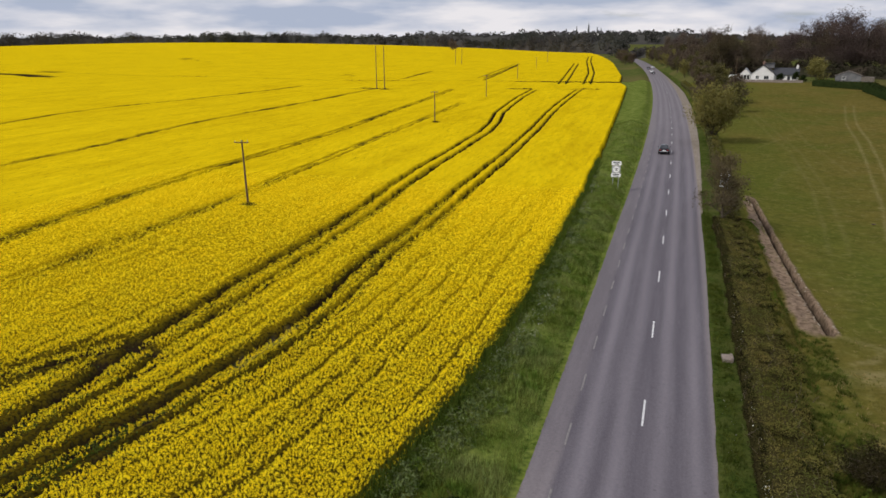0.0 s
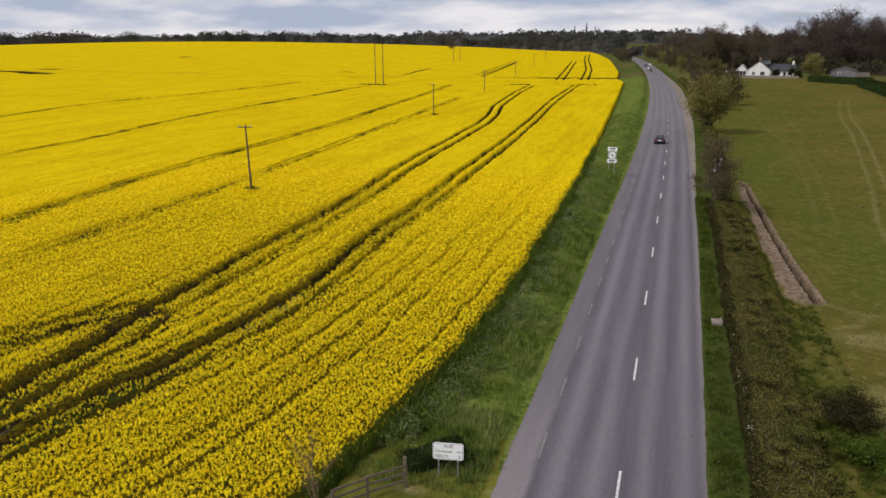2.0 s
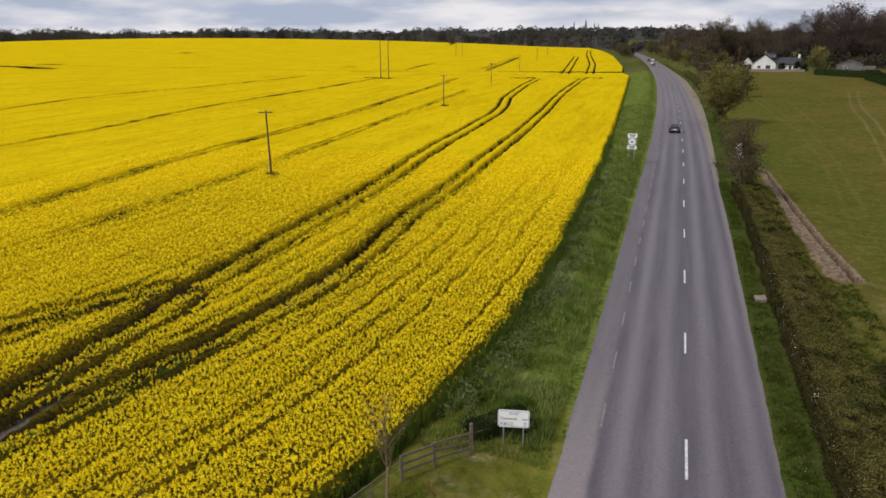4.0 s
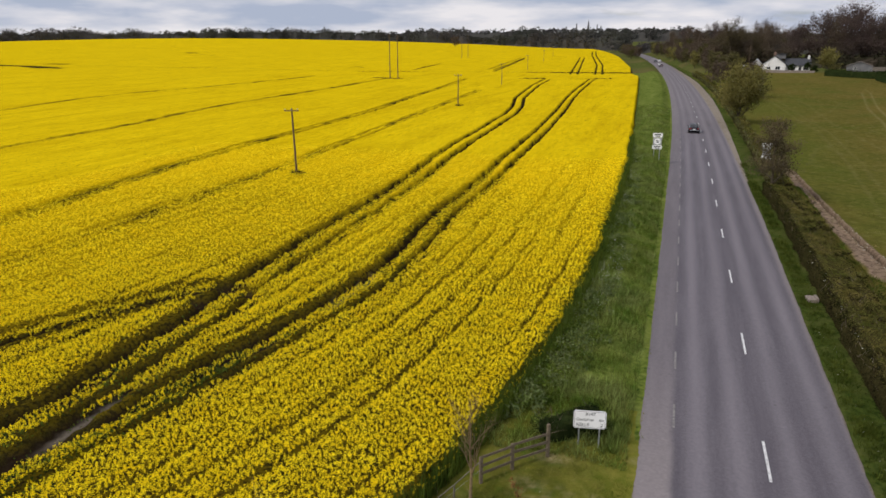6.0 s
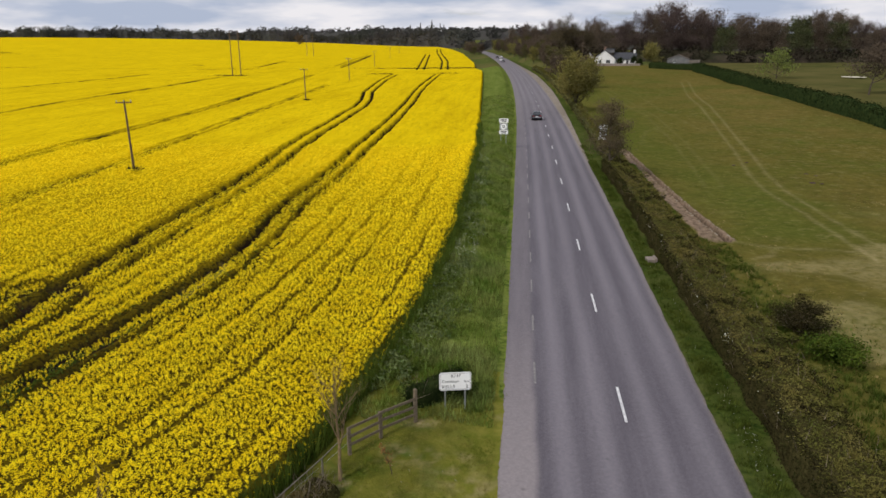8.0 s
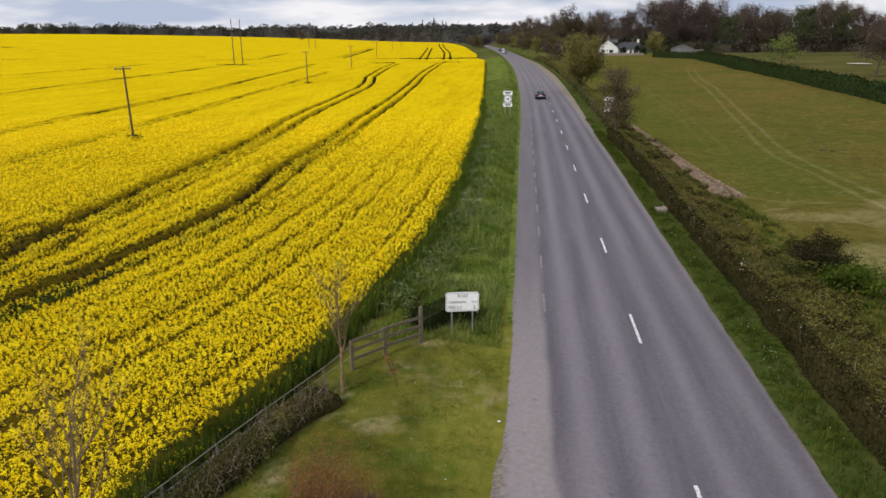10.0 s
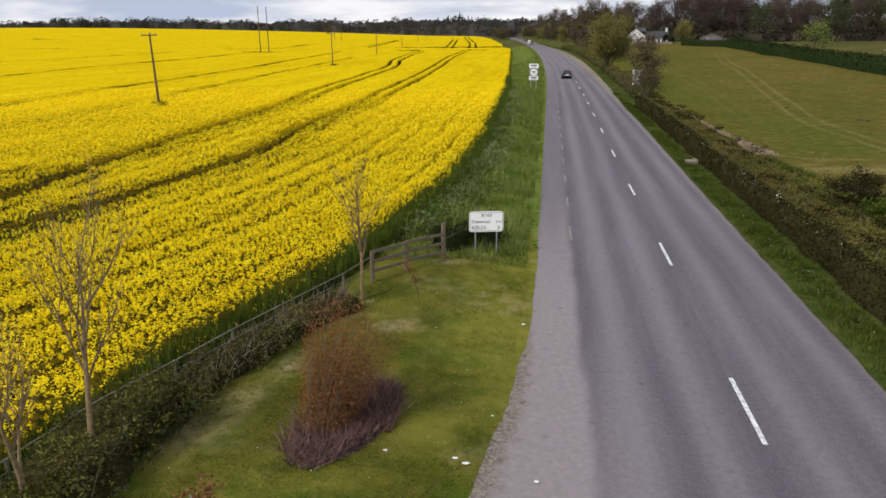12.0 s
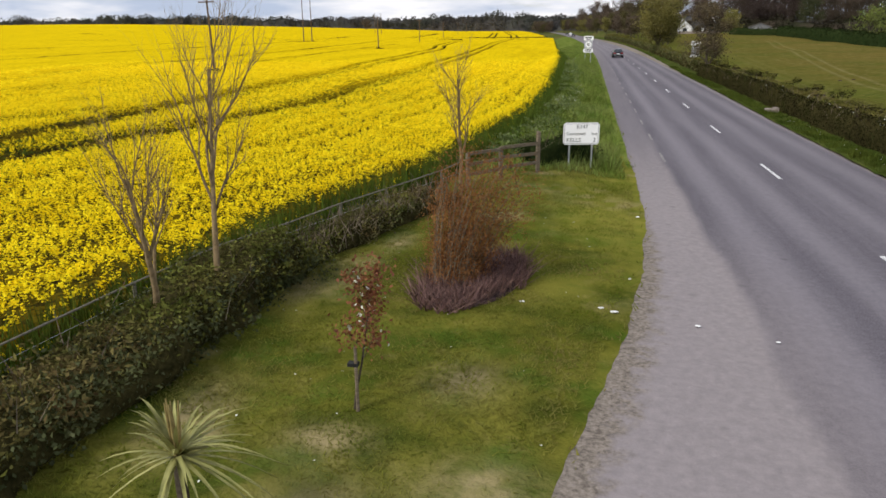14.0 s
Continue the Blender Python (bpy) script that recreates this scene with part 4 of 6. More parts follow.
for line, reach, n in ((TRAM_A, 1.15, 15000), (TRAM_B, 0.9, 7000)):
    p = np.asarray(line)[:13]
    k, t = RNG.integers(0, len(p) - 1, n), RNG.uniform(0, 1, (n, 1))
    q = p[k] * (1 - t) + p[k + 1] * t + RNG.normal(size=(n, 2)) * reach
    q = q[(q[:, 1] < 60) & (trodden(q[:, 0], q[:, 1]) < 0.5) & (lattice(q[:, 0] * 0.8, q[:, 1] * 0.5, 73) > 0.3)]
    leaf_c.append(np.stack([q[:, 0], q[:, 1], ground(q[:, 0], q[:, 1]) + crop_height(q[:, 0], q[:, 1]) * RNG.uniform(0.8, 1.04, len(q))], 1))
tagged(part("rape_leaves", cards("rape_leaves", np.concatenate(leaf_c), 0.12, 0.3, 0.55), M_STEM), "green rape leaves in the wheel tracks", "leaves", "", "stuff")

# rank weeds along the dry ditch that crosses the field, and in the bare gaps
weeds = []
for line, n, h, w in [(CROSS, 900, 0.45, 0.8), (CROSS_FAR, 1500, 0.3, 0.7)] + [(s, 160, 0.4, 0.7) for s in STUBS]:
    p = np.asarray(line, float)
    k, t = RNG.integers(0, len(p) - 1, n), RNG.uniform(0, 1, (n, 1))
    q = p[k] * (1 - t) + p[k + 1] * t + RNG.normal(size=(n, 2)) * (w, w)
    q = q[(lattice(q[:, 0] * 0.045, q[:, 1] * 0.3, 33) > 0.30 + 0.22 * smooth(-60, -90, q[:, 0])) & (q[:, 0] < crop_edge(q[:, 1]))]
    weeds.append(np.stack([q[:, 0], q[:, 1], ground(q[:, 0], q[:, 1]) + 0.8 + h * RNG.uniform(0, 1, len(q))], 1))
tagged(part("ditch_weeds", cards("ditch_weeds", np.concatenate(weeds), 0.75, 0.1, 0.6), M_HEDGE_CORE), "dark rank weeds along a ditch across the rape field", "weeds", "", "stuff")

# ---- grass ----
def turf(name, n, x0, x1, y0, y1, keep, height, width, material, label, patch=0.45, seed=31, lift=0.04, lean=0.35):
    x, y = scatter(n, x0, x1, y0, y1, keep)
    k = lattice(x * 0.9, y * 0.9, seed) > patch * RNG.uniform(0, 1, len(x))
    x, y = x[k], y[k]
    h = height * (0.5 + lattice(x * 0.7, y * 0.7, seed + 1))
    tagged(part(name, blades(name, np.stack([x, y, ground(x, y) + lift], 1), h, width, lean), material), label, "grass", "", "stuff")


def tufts(name, n, x0, x1, y0, y1, keep, height, per, material, label, seed=35, lift=0.03):
    """Clumps of long leaves that lean outwards."""
    x, y = scatter(n, x0, x1, y0, y1, keep)
    k = lattice(x * 0.45, y * 0.45, seed) > RNG.uniform(0.15, 0.75, len(x))
    x, y = np.repeat(x[k], per), np.repeat(y[k], per)
    h = np.repeat(height * RNG.uniform(0.5, 1.3, k.sum()), per)
    ang, r = RNG.uniform(0, 2 * np.pi, x.size), RNG.uniform(0, 0.16, x.size)
    px, py = x + r * np.cos(ang), y + r * np.sin(ang)
    f = np.stack([px, py, ground(px, py) + (lift(px, py) if callable(lift) else lift)], 1)
    side = np.stack([-np.sin(ang), np.cos(ang), np.zeros(x.size)], 1) * 0.02
    tip = f + np.stack([np.cos(ang) * h * 0.55, np.sin(ang) * h * 0.55, h], 1) * RNG.uniform(0.7, 1.1, (x.size, 1))
    me = np_mesh(name, np.stack([f - side, f + side, tip], 1).reshape(-1, 3), np.arange(x.size * 3).reshape(-1, 3))
    tagged(part(name, me, material), label, "grass", "", "stuff")


tufts("grass_tufts", 9000, -11, -5, 0, 75, lambda x, y: (x > crop_edge(y) + 0.0) & (x < road_x(y) + road_left(y) - 0.5), 0.55, 16, M_BLADE, "rank tufts of long grass and herbs on the verge")
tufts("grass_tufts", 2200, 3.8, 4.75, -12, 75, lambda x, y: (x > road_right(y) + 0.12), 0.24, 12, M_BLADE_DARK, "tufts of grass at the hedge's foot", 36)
tufts("grass_tufts", 2600, 8.0, 11.2, -12, 60, lambda x, y: (away(x, y, TRENCH) > 0.9) & (away(x, y, SPOIL) > 1.2), 0.34, 16, M_BLADE_DARK, "long green grass behind the field hedge", 37)
turf("long_grass", 90000, -11, -5, -1, 62, lambda x, y: (x > crop_edge(y) + 0.1) & (x < road_x(y) + road_left(y) - 0.25), 0.26, 0.016, M_BLADE, "long green grass of the verge")
turf("long_grass", 40000, -14, -5, 60, 150, lambda x, y: (x > crop_edge(y) + 0.1) & (x < road_x(y) + road_left(y) - 0.25), 0.26, 0.04, M_BLADE, "long green grass of the verge")
turf("long_grass", 30000, 3.5, 6, -14, 62, lambda x, y: (x > road_right(y) - 0.02) & (x < 4.85), 0.18, 0.016, M_BLADE_DARK, "grass beside the hedge, coloured as shaded")
turf("short_grass", 130000, -14, -5, -26, 0, lambda x, y: (x > crop_edge(y) + 1.2) & (x < road_left(y) - 0.12), 0.045, 0.010, M_BLADE_DRY, "short patchy lawn grass", 0.9, 41, 0.065, 1.3)
turf("rough_grass", 50000, 8, 30, -2, 60, lambda x, y: (away(x, y, TRENCH) > 0.8) & (away(x, y, SPOIL) > 1.1), 0.12, 0.03, M_BLADE_ROUGH, "rough tufts of pasture grass", 0.95, 51)
tufts("straw_tufts", 2600, 10, 34, -12, 46, lambda x, y: (away(x, y, TRENCH) > 0.9) & (away(x, y, SPOIL) > 1.2), 0.15, 9, M_STRAW, "pale dead tufts in the grazed pasture", 63, 0.05)
turf("edge_grass", 9000, -9, -4.6, -26, 30, lambda x, y: np.abs(x - road_x(y) - road_left(y) - 0.10) < 0.16 * RNG.uniform(0, 1, len(x)) ** 0.6, 0.09, 0.016, M_BLADE_DRY, "tufts of grass creeping over the road's edge", 0.8, 53, 0.05, 1.0)


# ---- hedges ----
def hedge(name, line, width, height, leaf, material, label, density, core=M_HEDGE_CORE, top=None, twigs=0, ragged=0.18, group="", bushes=0, slope=0.0, lie=0.45, inner=-0.4):
    """A hedge along a line in the plan: a lumpy core of branches, leaves over it, and twigs that stand out."""
    p = np.asarray(line, float)
    seg = np.hypot(*np.diff(p, axis=0).T)
    dist = np.concatenate([[0], np.cumsum(seg)])
    s = np.arange(0, dist[-1], max(0.35, width * 0.18))
    cx, cy = np.interp(s, dist, p[:, 0]), np.interp(s, dist, p[:, 1])
    tx, ty = np.gradient(cx), np.gradient(cy)
    norm = np.hypot(tx, ty)
    nx, ny = ty / norm, -tx / norm
    prof = np.array([(-0.50, 0.0), (-0.51, 0.5), (-0.49, 0.94), (-0.40, 1.0), (0, 1.03), (0.40, 1.0), (0.49, 0.92), (0.51, 0.5), (0.50, 0.0)])
    prof[:, 1] *= 1 - slope * (prof[:, 0] + 0.5)
    root = thing(name, (float(cx[len(cx) // 2]), float(cy[len(cy) // 2]), gz(cx[len(cx) // 2], cy[len(cy) // 2])), label, "hedge", group)
    origin = np.array(root.location)
    S = np.repeat(s[:, None], len(prof), 1)
    lump = 1 + ragged * (lattice(S * 0.9 + prof[None, :, 0] * 3, prof[None, :, 1] * 3 + 0 * S, 61) - 0.5) * 2
    tall = height * (1 + ragged * 1.2 * (lattice(s * 0.35, s * 0, 62) - 0.5))[:, None]
    off = prof[None, :, 0] * width * 0.88 * lump
    X, Y = cx[:, None] + nx[:, None] * off, cy[:, None] + ny[:, None] * off
    Z = ground(X, Y) - 0.05 + prof[None, :, 1] * tall * 0.92 * (0.92 + 0.08 * lump)
    X, Y, Z = (np.concatenate([np.full((1, A.shape[1]), A[0].mean()), A, np.full((1, A.shape[1]), A[-1].mean())]) for A in (X, Y, Z))
    cx, cy, nx, ny = (np.concatenate([A[:1], A, A[-1:]]) for A in (cx, cy, nx, ny))
    r, c = X.shape
    i = np.arange(r * c).reshape(r, c)
    f = np.stack([i[:-1, :-1], i[1:, :-1], i[1:, 1:], i[:-1, 1:]], -1).reshape(-1, 4)
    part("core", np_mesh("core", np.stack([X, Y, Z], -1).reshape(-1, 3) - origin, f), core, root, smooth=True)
    n = int(density * dist[-1] * (width + 2 * height))
    k, j = RNG.integers(0, r - 1, n), RNG.integers(0, c - 1, n)
    j = np.where(RNG.uniform(0, 1, n) < 0.45, RNG.integers(2, 6, n), j)
    a, b = RNG.uniform(0, 1, (n, 1)), RNG.uniform(0, 1, (n, 1))
    P = np.stack([X, Y, Z], -1)
    q = (P[k, j] * (1 - a) + P[k + 1, j] * a) * (1 - b) + (P[k, j + 1] * (1 - a) + P[k + 1, j + 1] * a) * b
    q = q + RNG.normal(size=q.shape) * leaf * 0.75
    if bushes:
        k = RNG.integers(0, r - 1, bushes)
        o, rad = RNG.uniform(inner, 0.5, bushes), RNG.uniform(0.28, 0.62, bushes)
        bx_, by_ = cx[k] + nx[k] * o * width, cy[k] + ny[k] * o * width
        bz_ = ground(bx_, by_) + height * RNG.uniform(0.25, 1.08, bushes)
        d = RNG.normal(size=(bushes, 230, 3))
        d = d / np.linalg.norm(d, axis=2, keepdims=True) * RNG.uniform(0.6, 1.0, (bushes, 230, 1)) * rad[:, None, None] * (1, 1, 0.75)
        lumps = (np.stack([bx_, by_, bz_], 1)[:, None] + d)
        up = d[..., 2] > rad[:, None] * 0.12
        low, high = lumps[~up], lumps[up]
        q, j = np.concatenate([q, low, high]), np.concatenate([j, np.zeros(len(low), int), np.full(len(high), 3)])
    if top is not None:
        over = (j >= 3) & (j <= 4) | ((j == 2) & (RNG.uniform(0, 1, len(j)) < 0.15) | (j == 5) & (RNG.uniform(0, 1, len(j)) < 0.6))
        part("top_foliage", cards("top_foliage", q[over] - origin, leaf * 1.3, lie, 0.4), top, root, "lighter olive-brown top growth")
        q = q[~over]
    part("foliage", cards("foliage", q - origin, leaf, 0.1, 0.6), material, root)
    if twigs:
        k = RNG.integers(0, r - 1, twigs)
        o = RNG.uniform(-0.5, 0.5, twigs)
        tp = np.stack([cx[k] + nx[k] * o * width, cy[k] + ny[k] * o * width], 1) + RNG.normal(size=(twigs, 2)) * 0.2
        tz = ground(tp[:, 0], tp[:, 1]) + height * RNG.uniform(0.5, 0.95, twigs) * (1 - slope * (o + 0.5))
        part("brushwood", blades("brushwood", np.concatenate([tp, tz[:, None]], 1) - origin, 0.45, 0.012, 0.6), M_TWIG, root)["kind"] = "stuff"
    return root


near_r = [(6.55, y) for y in (-30, -10, 0, 10, 22, 34)] + [(6.6, 45), (6.2, 56)]
# the side's darker leaf carries its shade; the top stays lighter
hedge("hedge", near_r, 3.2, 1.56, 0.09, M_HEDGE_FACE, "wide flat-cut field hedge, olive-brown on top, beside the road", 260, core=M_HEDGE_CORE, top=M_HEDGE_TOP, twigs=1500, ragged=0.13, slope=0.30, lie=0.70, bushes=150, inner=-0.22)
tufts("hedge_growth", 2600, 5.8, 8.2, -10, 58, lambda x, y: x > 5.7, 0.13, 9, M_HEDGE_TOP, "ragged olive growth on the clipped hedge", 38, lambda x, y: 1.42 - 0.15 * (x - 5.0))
tufts("bank_growth", 2400, 7.9, 9.4, 16, 62, lambda x, y: lattice(x * 0.6, y * 0.3, 56) > 0.25, 0.16, 9, M_HEDGE_TOP, "rough olive grass and brambles on the bank behind the hedge", 57, lambda x, y: pasture_relief(x, y) + 0.02)
tufts("bank_growth", 1500, 7.9, 9.4, 4, 62, lambda x, y: lattice(x * 0.6, y * 0.3, 58) > 0.5, 0.2, 9, M_STEM, "dark green nettles on the bank behind the hedge", 59, lambda x, y: pasture_relief(x, y) + 0.02)
along = [(float(road_x(y)) + 6.3 + float(layby(y)) * 0.8, y) for y in (56, 75, 95, 120, 150, 180, 220, 260, 300)]
hedge("hedge", along, 1.7, 1.5, 0.24, M_HEDGE_DARK, "green and brown hedge along the roadside pasture", 22, top=M_HEDGE_TOP, twigs=600)
lawn_line = [(-13.6, -30), (-13.4, -22), (-13.15, -17.5), (-12.95, -13.6), (-12.75, -12.4)]
# light put into the leaf colours: dark ivy tone on the sides, lighter tops
hedge("hedge", lawn_line, 1.5, 0.82, 0.075, M_LEAF_DARK, "unkempt dark green hedge between lawn and rape field", 240, top=M_HEDGE_LIT_TOP, twigs=220, ragged=0.6, bushes=170)
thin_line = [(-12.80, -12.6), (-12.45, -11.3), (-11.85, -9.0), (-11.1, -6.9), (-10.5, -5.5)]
hedge("hedge", thin_line, 0.85, 0.62, 0.065, M_HEDGE_DARK, "thin ragged hedge of brown stems and dry grass along the fence", 200, top=M_HEDGE_LIT_TOP, twigs=700, ragged=0.7, bushes=26)
# near-black evergreen leaf used here to paint the shade on the hedge's front
hedge("hedge", [(-8.6, 0.1), (-7.6, 0.7), (-6.4, 1.5)], 0.9, 1.08, 0.06, M_HEDGE_FAR, "short dark thorn hedge behind the road sign", 380, core=M_HEDGE_FAR, twigs=40, ragged=0.5, bushes=26)
dark = [(57.5, y) for y in (-20, 60, 104)] + [(57.6, 148), (58.2, 200), (59.5, 256)]
hedge("hedge", dark, 2.8, 3.1, 0.34, M_HEDGE_FAR, "tall dark clipped evergreen hedge along the pasture", 9, core=M_HEDGE_FAR)
hedge("hedge", [(61, 262), (54, 270), (46, 276)], 2.4, 2.3, 0.4, M_HEDGE_FAR, "low dark garden hedge in front of the houses", 6, core=M_HEDGE_FAR)


# ---- trees and shrubs ----
def grow(rng, base, height, spread, levels=3, r0=0.2, first=0.3, count=7, lift=0.55, bend=0.25):
    """Limbs of a tree as lines of (x, y, z, radius), and the places where its leaves sit."""
    lines, tips = [], []

    def shoot(p, d, length, r, level):
        n = 5
        pts, q, dd = [], np.array(p, float), np.array(d, float)
        for i in range(n + 1):
            pts.append((*q, r * (1 - 0.75 * i / n)))
            dd = dd + rng.normal(size=3) * bend * 0.35
            dd[2] += 0.06 * (level > 0)
            dd /= np.linalg.norm(dd)
            q = q + dd * length / n
        lines.append(pts)
        if level >= levels - 1:
            tips.extend([np.array(a[:3]) for a in pts[2:]])
        if level >= levels:
            return
        kids = count if level == 0 else max(3, count - 2 * level)
        for k in range(kids):
            f = (first if level == 0 else 0.3) + (1 - (first if level == 0 else 0.3)) * (k + rng.uniform(0.1, 0.9)) / kids
            i = min(n - 1, int(f * n))
            g = f * n - i
            start = np.array(pts[i][:3]) * (1 - g) + np.array(pts[i + 1][:3]) * g
            rr = pts[i][3] * 0.6
            ang = k * 2.4 + rng.uniform(-0.5, 0.5)
            out = np.array([math.cos(ang), math.sin(ang), 0.0])
            axis = dd if level else np.array([0, 0, 1.0])
            dirn = out * (1 - lift) + axis * lift + rng.normal(size=3) * 0.12
            dirn /= np.linalg.norm(dirn)
            reach = (spread * (1.15 - 0.55 * f) if level == 0 else length * 0.55) * rng.uniform(0.8, 1.2)
            shoot(start, dirn, reach, rr, level + 1)
    shoot(base, (0, 0, 1), height, r0, 0)
    return lines, np.array(tips)


def tree(name, place, height, spread, seed, bark, leaf, leaves, leaf_size, label, category="tree", cloud=0.6, levels=2, first=0.3, count=8, lift=0.5, r0=None, group="", sides=5, aspect=0.75, corners=4):
    rng = np.random.default_rng(seed)
    root = thing(name, place, label, category, group)
    lines, tips = grow(rng, (0, 0, -0.1), height * 0.92, spread, levels, r0 or height * 0.022, first, count, lift)
    part("trunk", limb_mesh("trunk", lines[:1], sides + 2), bark, root, smooth=True)
    part("branchwork", limb_mesh("branchwork", lines[1:], sides), bark, root, smooth=True)
    if leaves:
        k = rng.integers(0, len(tips), leaves)
        c = tips[k] + np.clip(rng.normal(size=(leaves, 3)), -1.35, 1.35) * cloud
        c = c[c[:, 2] > height * 0.08]
        part("crown", cards("crown", c, leaf_size, 0.1, aspect, rng, corners), leaf, root)
    return root


def at(x, y, turn=0.0, scale=1.0, up=1.0):
    return pose(x, y, gz(x, y), 0, 0, turn) @ Matrix.Diagonal((scale, scale, scale * up, 1))


# two roadside trees in the hedge
tree("tree", at(6.4, 124), 8.8, 4.6, 3, M_BARK, M_LEAF_SPRING, 14000, 0.26, "broad roadside tree with fresh olive-green spring leaves", cloud=0.72, levels=2, first=0.07, count=15, lift=0.40)
tree("tree", at(5.7, 56), 7.1, 2.4, 5, M_BARK, M_LEAF_HAW, 7000, 0.16, "half-bare roadside hawthorn with thin brownish leaves", aspect=0.5, cloud=0.36, levels=3, first=0.14, count=10, lift=0.48)
tree("shrub", at(6.9, 62), 3.6, 2.2, 8, M_BARK, M_LEAF_OLIVE, 700, 0.2, "olive-green shrub growing in the hedge", "shrub", cloud=0.4, levels=2, first=0.1, count=8)

# bare saplings along the lawn hedge
for k, (x, y, h, sp) in enumerate(((-10.2, -5.05, 4.0, 1.6), (-12.8, -14.9, 4.9, 2.1), (-13.25, -16.4, 3.35, 1.5))):
    tree("sapling", pose(x, y, gz(x, y), 0, 0, 70.0 * k), h, sp, 20 + k, M_PALE_BARK, M_TWIG, 0, 0.045,
         ("slim bare sapling beside the timber fence", "tall bare sapling with upright branches in the hedge", "smaller bare sapling growing out of the hedge")[k],
         "sapling", cloud=0.05, levels=3, first=0.36, count=9, lift=0.74, r0=0.070, group="saplings along the hedge")

# copper shrub in its bed of purple twigs
bx, by = -8.65, -12.36
bed = thing("shrub_bed", (bx, by, gz(bx, by)), "upright copper-brown shrub in a bed of purple twigs on the lawn", "shrub")
bm = bmesh.new()
bmesh.ops.create_cone(bm, cap_ends=True, segments=28, radius1=1.0, radius2=0.80, depth=0.16, matrix=pose(0, 0, 0.06, 0, 0, -15) @ Matrix.Diagonal((0.92, 1.90, 1, 1)))
part("mulch", bm, M_MULCH, bed)
rng = np.random.default_rng(40)
stems = []
for k in range(150):
    a, r = rng.uniform(0, 2 * np.pi), 0.50 * math.sqrt(rng.uniform())
    h = rng.uniform(1.3, 2.75) * (1 - 0.25 * r)
    x0, y0 = -0.40 + r * math.cos(a), -0.25 + r * math.sin(a)
    tx, ty = r * math.cos(a) * 0.9 + 0.42 + rng.normal() * 0.17, r * math.sin(a) * 0.8 + 0.50 + rng.normal() * 0.17
    stems.append([(x0 + tx * f * f + rng.normal() * 0.02, y0 + ty * f * f + rng.normal() * 0.02, h * f, 0.011 * (1 - 0.8 * f)) for f in np.linspace(0, 1, 6)])
part("woody_growth", limb_mesh("woody_growth", stems, 4), M_TWIG, bed)
pts = np.concatenate([np.asarray(s)[1:, :3] for s in stems])
c = pts[rng.integers(0, len(pts), 24000)] + rng.normal(size=(24000, 3)) * (0.12, 0.12, 0.16)
part("foliage", cards("foliage", c[c[:, 2] > 0.25], 0.055, 0.0, 0.3, rng), M_RED_LEAF, bed)
a, r = rng.uniform(0, 2 * np.pi, 3400), np.sqrt(rng.uniform(0, 1, 3400))
r = r * (0.85 + 0.3 * lattice(a * 1.6, a * 0, 75))
across, along_ = r * np.cos(a) * 0.90, r * np.sin(a) * 1.80
feet = np.stack([across * 0.966 + along_ * 0.259, along_ * 0.966 - across * 0.259, np.full(3400, 0.06)], 1)
part("brushwood", blades("brushwood", feet, 0.36, 0.012, 0.7, rng), M_PURPLE_TWIG, bed, "dry purple twigs round the shrub")["kind"] = "stuff"

# young crimson tree with its stake
rx, ry = -9.5, -17.7
young = thing("young_tree", (rx, ry, gz(rx, ry)), "young crimson-leaved tree tied to a stake on the lawn", "tree")
lines, tips = grow(np.random.default_rng(44), (0, 0, 0), 1.85, 0.45, 2, 0.022, 0.4, 8, 0.6)
part("trunk", limb_mesh("trunk", lines, 5), M_BARK, young)
rng = np.random.default_rng(45)
c = tips[rng.integers(0, len(tips), 1100)] + rng.normal(size=(1100, 3)) * 0.085
part("crown", cards("crown", c, 0.055, 0, 0.6, rng), M_CRIMSON, young)
part("blossom", cards("blossom", tips[rng.integers(0, len(tips), 26)] + rng.normal(size=(26, 3)) * 0.08, 0.06, 0, 0.9, rng), M_WHITE_FLOWER, young)
part("stake", tube(bmesh.new(), (0.07, -0.05, -0.1), (0.07, -0.05, 1.0), 0.025, 0.022), M_TIMBER, young)
part("tie", boxed((0.14, 0.09, 0.05), Matrix.Translation((0.03, -0.03, 0.75))), M_RUBBER, young)
sx, sy = -8.5, -4.6
small = thing("small_shrub", (sx, sy, gz(sx, sy)), "thin reddish young shrub near the timber fence", "shrub")
lines, tips = grow(np.random.default_rng(47), (0, 0, 0), 1.25, 0.22, 2, 0.014, 0.3, 7, 0.7)
part("stems", limb_mesh("stems", lines, 4), M_BARK, small)
part("foliage", cards("foliage", tips[rng.integers(0, len(tips), 160)] + rng.normal(size=(160, 3)) * 0.05, 0.055, 0, 0.6, rng), M_RED_LEAF, small)

# cordyline palm
px, py = -10.25, -20.6
palm = thing("cordyline_palm", (px, py, gz(px, py)), "small cordyline palm with pale green sword leaves", "palm")
part("trunk", limb_mesh("trunk", [[(0, 0, -0.1, 0.07), (0.01, 0, 0.4, 0.06), (0, 0.01, 1.10, 0.055)]], 8), M_BARK, palm)
part("flower_spike", limb_mesh("flower_spike", [[(dx, dy, 1.1, 0.012), (dx * 1.6, dy * 1.6, 1.42, 0.016), (dx * 2.2, dy * 2.2, 1.68, 0.006)] for dx, dy in ((0, 0), (0.03, 0.01), (-0.03, 0.015), (0.01, -0.03), (-0.015, -0.02))], 5), M_STRAW, palm, "straw-coloured old flower spike")
rng = np.random.default_rng(50)
